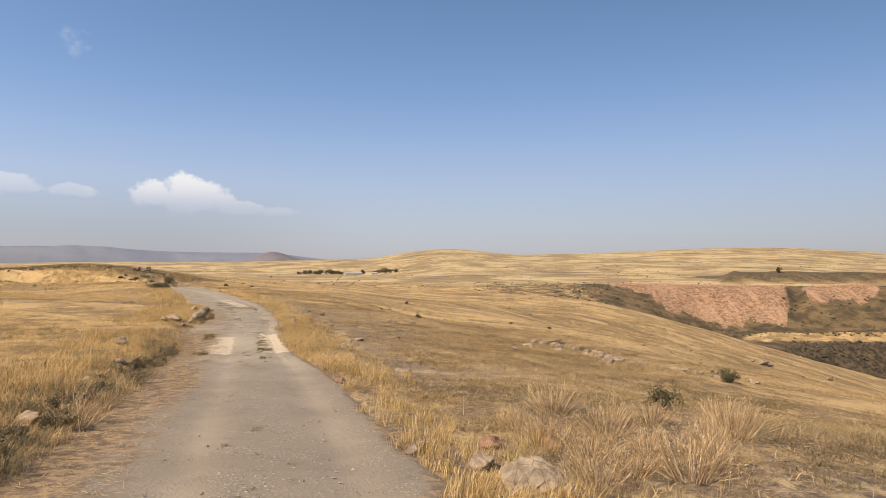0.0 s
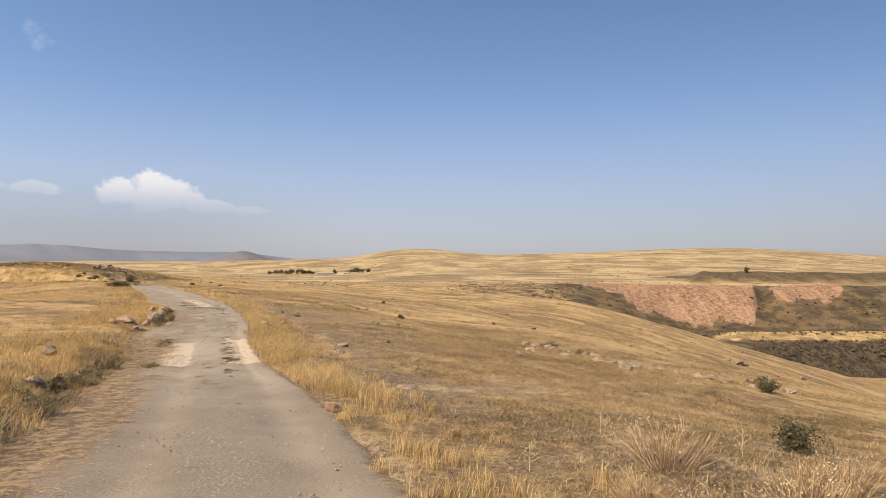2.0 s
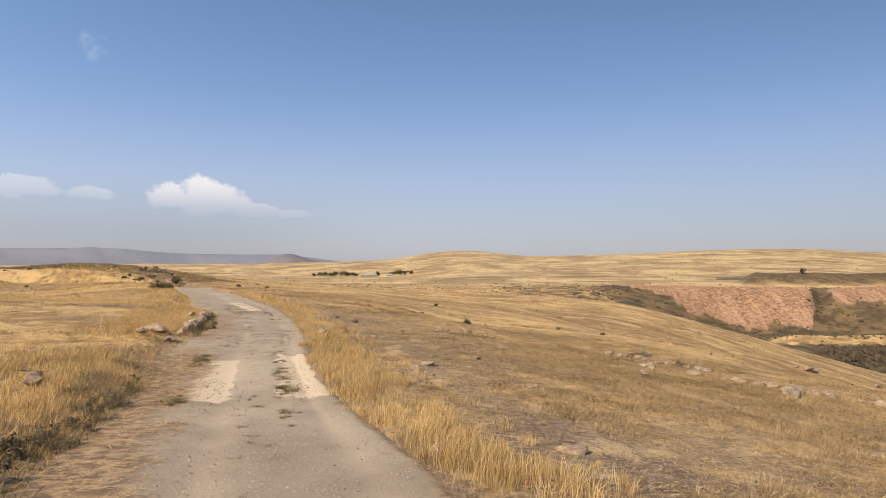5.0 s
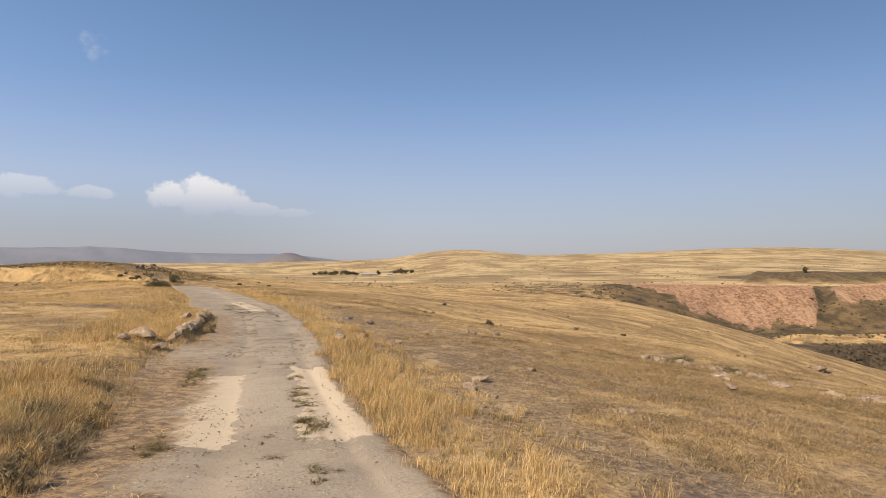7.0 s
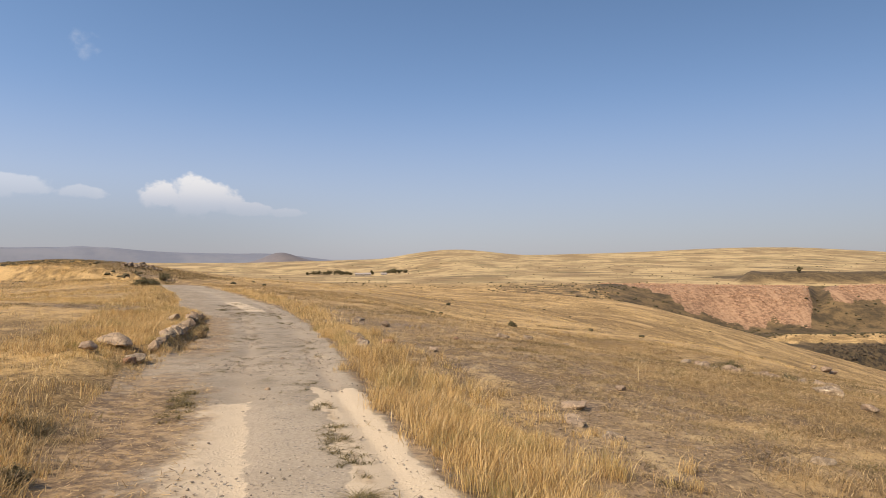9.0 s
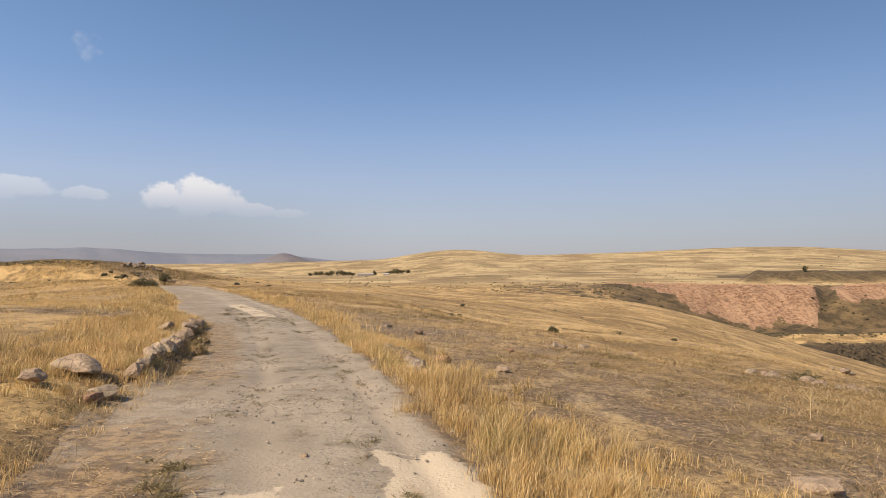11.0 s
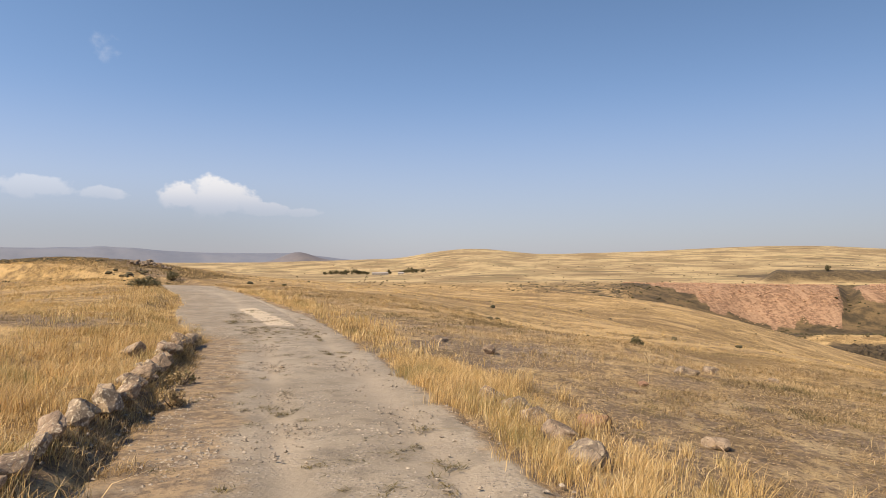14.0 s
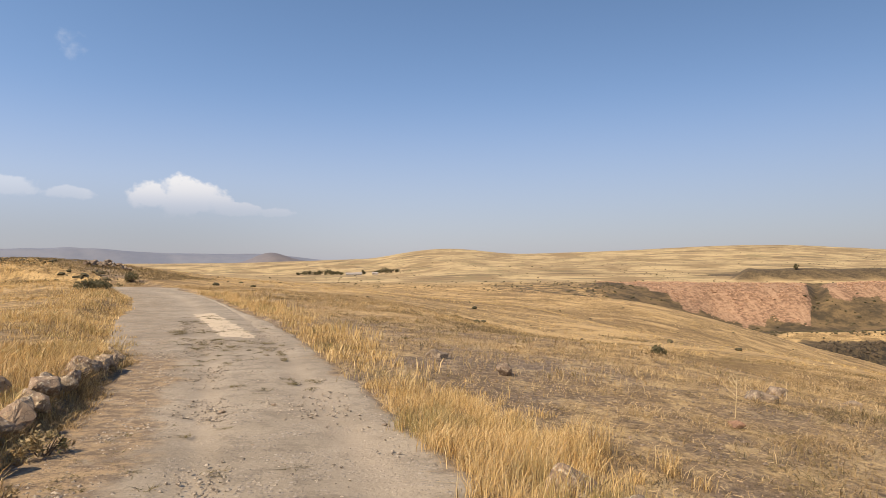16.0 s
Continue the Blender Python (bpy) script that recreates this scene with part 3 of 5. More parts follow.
CONE = plain_material("haze_tinted_hill", (0.155, 0.15, 0.17), (0.20, 0.185, 0.19), 0.01)
PLASTER = plain_material("pale_plaster", (0.30, 0.27, 0.23), (0.42, 0.38, 0.33), 0.5)
TIN = plain_material("weathered_tin", (0.34, 0.32, 0.31), (0.48, 0.44, 0.41), 0.6, 0.6)
GLASS = plain_material("dark_pane", (0.03, 0.03, 0.035), (0.05, 0.05, 0.055), 1.0, 0.25)


def part(name, bm, mat, parent=None, label=""):
    me = bpy.data.meshes.new(name)
    bm.to_mesh(me)
    bm.free()
    me.materials.append(mat)
    ob = new(name, me)
    ob.parent = parent
    if label:
        tagged(ob, label)
    return ob


def height(x, y):
    return float(land(np.array([x]), np.array([y]))[0])


# ---- far hills ----


def far_ridge(name, label, mat, reach, turn0, turn1, profile, deep):
    A, D = np.meshgrid(np.linspace(turn0, turn1, 260)[::-1], np.linspace(-1, 1, 25))
    R = reach + D * deep
    rise = profile(A)
    lump = rough(np.sin(A) * R, np.cos(A) * R, 380, 4, 33)
    Z = 1.5 + reach * rise * (1 - D * D) + (-70) * D * D + 4 * lump * (1 - D * D)
    zones = np.ones((A.size, 4))
    ob = new(name, grid_mesh(name, R * np.sin(A), R * np.cos(A), Z, mat, zones))
    return tagged(ob, label, "backdrop", kind="structure")


def range_profile(a):
    t = np.tan(np.clip(a, -1.2, 1.2))
    return (0.0126 + 0.0056 * fade(t, -0.41, -0.55) + 0.0018 * bell(t, -0.578, 0.022) + 0.0010 * bell(t, -0.525, 0.02)
            - 0.0012 * fade(t, -0.62, -0.72) - 0.0160 * fade(t, -0.30, -0.10) + 0.0005 * rough(t * 1000, t * 0, 40, 3, 3))


far_ridge("mountain_range", "mountain range far beyond the plain, coloured blue-grey for haze", RANGE, 4420, -1.25, -0.06, range_profile, 330)
far_ridge("cone_hill", "dim brown cone-shaped hill, its colour greyed for haze", CONE, 3760, -0.32, -0.17,
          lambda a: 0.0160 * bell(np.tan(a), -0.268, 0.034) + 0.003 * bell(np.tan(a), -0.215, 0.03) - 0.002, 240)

# ---- grass ----
rng = np.random.default_rng(7)


def blades(x, y, tall, wide, lean=0.45, bow=0.5, lift=-0.012):
    """Bent tapering blades at those spots: corners and triangles."""
    k = len(x)
    z = land(x, y) + lift
    turn = rng.uniform(0, 2 * np.pi, k)
    side = np.stack([np.cos(turn), np.sin(turn), np.zeros(k)], 1)
    drift = rng.normal(0, lean, (k, 2)) + np.array([0.10, 0.05])
    foot = np.stack([x, y, z], 1)
    half = foot + np.stack([drift[:, 0] * tall * 0.4, drift[:, 1] * tall * 0.4, tall * 0.55], 1)
    droop = rng.uniform(0.2, 1.0, k) * bow
    tip = foot + np.stack([drift[:, 0] * tall * (1 + droop), drift[:, 1] * tall * (1 + droop), tall * (1 - 0.35 * droop)], 1)
    w = (wide * 0.5)[:, None] * side
    head = rng.uniform(0.6, 1.7, k)[:, None]
    v = np.stack([foot - w, foot + w, half - w * head, half + w * head, tip], 1).reshape(-1, 3)
    i = np.arange(k)[:, None] * 5
    t = np.concatenate([i + np.array([[0, 1, 3]]), i + np.array([[0, 3, 2]]), i + np.array([[2, 3, 4]])], 1).reshape(-1, 3)
    return v, t


def tufts(u0, u1, y0, y1, per_m2, each, spread, cover=None):
    """Spots of blades in tufts over a stretch of ground beside the track."""
    count = int((u1 - u0) * (y1 - y0) * per_m2)
    u, y = rng.uniform(u0, u1, count), rng.uniform(y0, y1, count)
    x = track_x(y) + u
    keep = np.abs(x + 0.25 * y) < 0.95 * y + 2.5
    if cover is not None:
        keep &= rng.uniform(0, 1, count) < cover(u, x, y)
    x, y = x[keep], y[keep]
    size = np.repeat(rng.uniform(0.6, 1.3, len(x)), each)
    x = np.repeat(x, each) + rng.normal(0, spread, len(x) * each) * size
    y = np.repeat(y, each) + rng.normal(0, spread, len(y) * each) * size
    return x, y, size


def lawn(name, label, mat, pieces):
    V, T, base = [], [], 0
    for v, t in pieces:
        V.append(v), T.append(t + base)
        base += len(v)
    ob = new(name, soup(name, np.concatenate(V), np.concatenate(T), mat))
    return tagged(ob, label, "grass", kind="stuff")


def off_bend(x, y):
    """Nothing but the bare track in its bend."""
    d = np.full(np.shape(x), 1e6)
    for bx, by, _ in BEND[::6]:
        d = np.minimum(d, (x - bx) ** 2 + (y - by) ** 2)
    return fade(np.sqrt(d), 3.2, 4.0)


def verge_right(u, x, y):
    u = u - pinch(y)
    body = 0.35 + 0.65 * fade(rough(x, y, 2.6, 3, 101), -0.25, 0.25)
    body = body * (0.20 + 0.80 * fade(y, 12, 15.5) + 0.5 * bell(y, 6.5, 2.3))
    body = body * (1 - 0.6 * bell(y, 29.0, 1.1) * fade(u, 1.5, 1.8))
    return body * fade(u + 0.25 * rough(x, y, 0.8, 2, 102), 1.30, 1.75) * (1 - 0.9 * fade(u + 0.5 * rough(x, y, 1.7, 2, 103), 2.2, 3.1))


def verge_left(u, x, y):
    u = u + 1.8 * fade(y, 36, 48)
    gap = 1 - 0.93 * fade(y, 20.0, 21.2) * (1 - fade(y, 23.4, 24.8))
    return fade(-u + 0.35 * rough(x, y, 1.1, 3, 111), 2.1 - 0.35 * fade(y, 24, 27), 2.6 - 0.35 * fade(y, 24, 27)) * (1 - 0.75 * fade(-u, 3.2, 4.6)) * gap


def pasture(u, x, y):
    return (0.12 + 0.88 * fade(rough(x, y, 3.6, 4, 121), -0.22, 0.28)) * (1 - 0.88 * trodden(u, x, y))


def meadow(u, x, y):
    return (0.25 + 0.75 * fade(rough(x, y, 5.0, 4, 131), -0.3, 0.2)) * (1 - 0.9 * burnt(x, y)) * fade(-u, 3.0 + 1.9 * fade(y, 36, 48) - 0.8 * kerbed(y), 3.3 + 1.9 * fade(y, 36, 48) - 0.8 * kerbed(y)) * off_bend(x, y)


def stand(area, tall, wide, mat_lean, bow=0.5, lift=-0.012):
    x, y, size = area
    k = len(x)
    reach = 1 + np.clip((np.hypot(x + 6, y - 18) - 12) / 26, 0, 3)
    clump = 0.70 + 0.75 * np.clip(rough(x, y, 1.3, 2, 303) + 0.25, -0.4, 1.0)
    return blades(x, y, rng.uniform(0.5, 1.2, k) * tall * size * clump, rng.uniform(0.7, 1.3, k) * wide * reach, mat_lean, bow, lift)


def build_grass():
    lawn("verge_grass", "tall golden dry grass along the track", TALL, [
        stand(tufts(0.9, 3.3, 2.5, 34, 62, 66, 0.060, verge_right), 0.215, 0.0032, 0.24, 0.5),
        stand(tufts(0.9, 3.4, 34, 66, 45, 11, 0.10, verge_right), 0.24, 0.0065, 0.22, 0.4),
        stand(tufts(-5.2, -2.1, 4.0, 36, 30, 52, 0.070, verge_left), 0.19, 0.0040, 0.24, 0.45),
        stand(tufts(-2.55, -1.85, 25.8, 37, 45, 18, 0.05, lambda u, x, y: 0.15 + 0.6 * fade(rough(x, y, 0.9, 2, 147), -0.1, 0.35)), 0.20, 0.0034, 0.35, 0.6),
        stand(tufts(-6.4, -1.7, 36, 64, 20, 11, 0.10, verge_left), 0.17, 0.0065, 0.24, 0.4),
    ])
    lawn("bank_weeds", "grey-brown dry weeds at the foot of the bank", WEED, [
        stand(tufts(-2.9, -1.8, 3.0, 25, 26, 30, 0.08, lambda u, x, y: 0.8 * verge_left(u, x, y)), 0.18, 0.004, 0.5, 0.7),
        stand(tufts(-2.95, -2.1, 3.5, 20.2, 24, 34, 0.08, lambda u, x, y: fade(rough(x, y, 1.2, 2, 149), -0.2, 0.3)), 0.22, 0.004, 0.45, 0.8),
        stand(tufts(-4.2, -2.3, 12.5, 20.2, 14, 22, 0.08, lambda u, x, y: fade(rough(x, y, 1.6, 2, 145), -0.2, 0.3)), 0.32, 0.0042, 0.25, 0.4),
        stand(tufts(0.95, 2.2, 3.0, 42, 40, 12, 0.06, verge_right), 0.18, 0.004, 0.6, 0.7),
        stand(tufts(2.5, 8.5, 2.5, 9.5, 34, 14, 0.09, lambda u, x, y: fade(rough(x, y, 2.0, 2, 141), -0.1, 0.4) * (1 - 0.7 * trodden(u, x, y))), 0.15, 0.0034, 0.5, 0.6),
        stand(tufts(12, 17, 22, 38, 4, 10, 0.12, pasture), 0.22, 0.006, 0.5, 0.7),
    ])
    lawn("bank_herbs", "grey-green dusty herbs along the foot of the bank, darkened for its shade", HERB, [
        stand(tufts(-3.0, -2.15, 3.0, 20.0, 30, 40, 0.075, lambda u, x, y: fade(rough(x, y, 1.1, 3, 211), -0.15, 0.25)), 0.22, 0.0055, 0.75, 0.9),
        stand(tufts(-3.6, -2.7, 3.0, 12.0, 7, 40, 0.09, lambda u, x, y: fade(rough(x, y, 1.5, 3, 212), 0.0, 0.3)), 0.26, 0.005, 0.7, 0.9),
        stand(tufts(-2.35, -1.95, 24.5, 37, 14, 26, 0.06, lambda u, x, y: fade(rough(x, y, 1.0, 3, 213), 0.0, 0.3)), 0.13, 0.0055, 0.7, 0.9),
    ])
    lawn("pasture_grass", "short trampled dull straw-coloured pasture grass", DULL, [
        stand(tufts(2.4, 15, 3.0, 34, 36, 16, 0.075, pasture), 0.10, 0.0045, 0.8, 0.8),
        stand(tufts(2.2, 9.5, 3.0, 34, 23, 15, 0.06, lambda u, x, y: (0.25 + 0.75 * fade(rough(x, y, 1.1, 3, 123), -0.1, 0.25)) * (1 - 0.85 * trodden(u, x, y))), 0.075, 0.004, 1.1, 0.9),
        stand(tufts(2.4, 15, 3.0, 34, 2.2, 16, 0.08, pasture), 0.18, 0.0038, 0.35, 0.5),
        stand(tufts(15, 32, 14, 62, 11, 9, 0.16, pasture), 0.13, 0.006, 0.6, 0.7),
        stand(tufts(2.4, 15, 34, 78, 13, 9, 0.15, pasture), 0.13, 0.006, 0.5, 0.7),
        stand(tufts(-2.25, -1.68, 25.4, 37, 66, 32, 0.055, lambda u, x, y: fade(rough(x, y, 0.8, 3, 153), -0.35, 0.15)), 0.16, 0.004, 0.55, 0.8),
        stand(tufts(-2.1, -1.1, 24, 37, 60, 9, 0.10, lambda u, x, y: 0.75 * fade(rough(x, y, 1.1, 3, 155), -0.25, 0.25)), 0.03, 0.004, 1.8, 1.0),
        stand(tufts(-2.6, -1.0, 2.5, 24, 60, 9, 0.10, lambda u, x, y: 0.7 * fade(rough(x, y, 1.3, 3, 151), -0.2, 0.3)), 0.03, 0.004, 1.8, 1.0),
    ])
    lawn("pasture_herbs", "short olive-brown withered herbs among the pasture's straw", OLIVE, [
        stand(tufts(2.8, 17, 3.0, 36, 32, 20, 0.085, lambda u, x, y: fade(rough(x, y, 2.1, 4, 231), -0.12, 0.22) * (1 - 0.7 * fade(y, 15, 23) * (1 - fade(u, 6, 11))) * (1 - 0.8 * trodden(u, x, y))), 0.085, 0.005, 0.8, 0.9),
        stand(tufts(-16, -3.4, 6.0, 40, 8, 20, 0.09, lambda u, x, y: fade(rough(x, y, 2.6, 4, 233), 0.0, 0.3)), 0.09, 0.005, 0.7, 0.9),
        stand(tufts(4, 30, 34, 70, 6, 12, 0.14, lambda u, x, y: fade(rough(x, y, 3.4, 4, 235), -0.05, 0.25)), 0.11, 0.007, 0.6, 0.8),
    ])
    lawn("edge_straw", "trodden straw fringe along the track's edge", DULL, [
        stand(tufts(0.6, 1.75, 3.0, 44, 55, 12, 0.07, lambda u, x, y: fade(u - pinch(y) + 0.35 * rough(x, y, 0.8, 3, 221), 1.12, 1.55)), 0.05, 0.0038, 1.3, 0.9),
    ])
    # fallen straw on the trampled ground
    k = 66000
    u, y = np.concatenate([rng.uniform(2.0, 13, k * 2 // 3), rng.uniform(-2.9, -1.1, k // 3)]), 3 + 33 * rng.uniform(0, 1, k) ** 1.3
    u = np.where((u < 0) & (y > 23), u * 0.35 - 1.9, u)
    x = track_x(y) + u
    z = land(x, y) + 0.03 + rng.uniform(-0.012, 0.02, k)
    turn, half, wide = rng.uniform(0, 6.28, k), rng.uniform(0.012, 0.042, k), rng.uniform(0.0008, 0.0016, k) * (1 + y / 30)
    dx, dy = np.cos(turn), np.sin(turn)
    tilt = rng.normal(0, 0.25, k) * half
    slope = np.where(u > 1.7, -0.08, 0.0)
    v = np.stack([np.stack([x + sx * dx * half - sy * dy * wide, y + sx * dy * half + sy * dx * wide, z + sx * tilt + slope * sx * dx * half + sy * wide * 0.5], 1)
                  for sx, sy in ((-1, -1), (1, -1), (1, 1), (-1, 1))], 1).reshape(-1, 3)
    me = soup("fallen_straw", v, (np.arange(k) * 4)[:, None] + np.array([[0, 1, 2, 3]]), DULL)
    tagged(new("fallen_straw", me), "fallen bits of straw on trampled ground", "straw", kind="stuff")
    lawn("meadow_grass", "golden dry meadow grass on open pasture", STRAW, [
        stand(tufts(-16, -2.2, 6.0, 48, 26, 10, 0.11, meadow), 0.11, 0.0040, 0.45, 0.6),
        stand(tufts(-34, -16, 24, 80, 7, 9, 0.18, meadow), 0.19, 0.0075, 0.4, 0.6),
        stand(tufts(-16, -3.2, 48, 100, 7, 9, 0.20, meadow), 0.14, 0.0085, 0.4, 0.6),
    ])
    k = 14000
    y, a = 58 + 185 * rng.uniform(0, 1, k) ** 1.2, rng.uniform(-0.62, 0.68, k)
    x = a * y
    keep = (rough(x, y, 14, 4, 171) + rng.uniform(-0.4, 0.4, k) > 0.0) & (np.abs(x - track_x(y)) > 2.0) & (off_bend(x, y) > 0.9)
    x, y = np.repeat(x[keep], 4), np.repeat(y[keep], 4)
    x, y = x + rng.normal(0, 0.22, len(x)), y + rng.normal(0, 0.22, len(x))
    k = 5200
    px, py = rng.uniform(-75, -33, k), rng.uniform(62, 98, k)
    keep = (rough(px * 0.5, py, 7, 4, 241) + rng.uniform(-0.3, 0.3, k) > 0.0) & (off_bend(px, py) > 0.9)
    px, py = np.repeat(px[keep], 7), np.repeat(py[keep], 7)
    px, py = px + rng.normal(0, 0.25, len(px)), py + rng.normal(0, 0.2, len(px))
    lawn("rise_herbs", "brown withered tussocks over the low stony rise", OLIVE, [
        blades(px, py, rng.uniform(0.08, 0.28, len(px)), rng.uniform(0.02, 0.045, len(px)), 0.5, 0.6)])
    lawn("slope_grass", "golden dry tussocks over the far slopes", STRAW, [
        blades(x, y, rng.uniform(0.08, 0.22, len(x)), rng.uniform(0.02, 0.05, len(x)) * (y / 90), 0.5, 0.6)])
    lawn("track_grass", "dark green-brown grass tufts between the wheel ruts", GREEN, [
        stand(tufts(0.08, 0.42, 15.8, 24, 42, 34, 0.032, lambda u, x, y: fade(rough(x, y, 0.6, 2, 161), -0.2, 0.2)), 0.05, 0.005, 1.3, 1.0, 0.012),
        stand(tufts(-1.62, -1.28, 16.5, 22.5, 34, 34, 0.032, lambda u, x, y: fade(rough(x, y, 0.7, 2, 162), -0.2, 0.15)), 0.05, 0.0055, 1.3, 1.0, 0.012),
        stand(tufts(-0.40, 0.3, 3, 46, 9.0, 30, 0.034, lambda u, x, y: fade(rough(x, y, 1.4, 2, 163), -0.15, 0.35)), 0.030, 0.005, 1.8, 1.0, 0.012),
        stand(tufts(-1.5, 0.9, 24, 48, 8.0, 30, 0.04, lambda u, x, y: fade(rough(x, y, 1.4, 2, 164), -0.15, 0.35)), 0.030, 0.006, 1.8, 1.0, 0.012),
    ])


build_grass()

# ---- stones ----


def boulder_mesh(seed, flat=0.7, points=15, bevel=0.05, rough_by=0.07):
    """An angular stone about one metre across."""
    r = random.Random(seed)
    bm = bmesh.new()
    for _ in range(points):
        v = Vector((r.gauss(0, 1), r.gauss(0, 1), r.gauss(0, 1))).normalized() * r.uniform(0.38, 0.54)
        bm.verts.new((v.x * r.uniform(0.9, 1.15), v.y, v.z * flat))
    hull = bmesh.ops.convex_hull(bm, input=bm.verts)
    bmesh.ops.delete(bm, geom=[g for g in hull["geom_interior"] if isinstance(g, bmesh.types.BMVert)], context="VERTS")
    bmesh.ops.bevel(bm, geom=list(bm.edges), offset=bevel * 0.5, segments=1, affect="EDGES")
    bmesh.ops.triangulate(bm, faces=bm.faces)
    bmesh.ops.subdivide_edges(bm, edges=[e for e in bm.edges if e.calc_length() > 0.12], cuts=1, use_grid_fill=True)
    bmesh.ops.triangulate(bm, faces=bm.faces)
    bmesh.ops.recalc_face_normals(bm, faces=bm.faces)
    bmesh.ops.smooth_vert(bm, verts=bm.verts, factor=0.5, use_axis_x=True, use_axis_y=True, use_axis_z=True)
    for v in bm.verts:
        k = noise.noise(v.co * 4.0 + Vector((seed, 0, 0)))
        k += 0.5 * noise.noise(v.co * 11.0 + Vector((0, seed, 0)))
        v.co += v.co.normalized() * rough_by * k
    return bm


SHAPES = {}


def stone(name, label, mat, x, y, size, flat=0.7, seed=0, sink=0.22, group="", stretch=1.0, turn=None):
    key = (mat.name, flat, seed % 9)
    if key not in SHAPES:
        me = bpy.data.meshes.new("boulder")
        bm = boulder_mesh(seed % 9 + 31 * len(SHAPES), flat)
        bm.to_mesh(me)
        bm.free()
        me.materials.append(mat)
        SHAPES[key] = me
    ob = new(name, SHAPES[key])
    spin = random.Random(seed * 13 + 5).uniform(0, 360) if turn is None else turn
    ob.matrix_basis = pose(x, y, height(x, y) + size * flat * (0.5 - sink), 0, 0, spin) @ Matrix.Diagonal((size * stretch, size, size, 1))
    tagged(ob, label, "stone", group)
    return ob


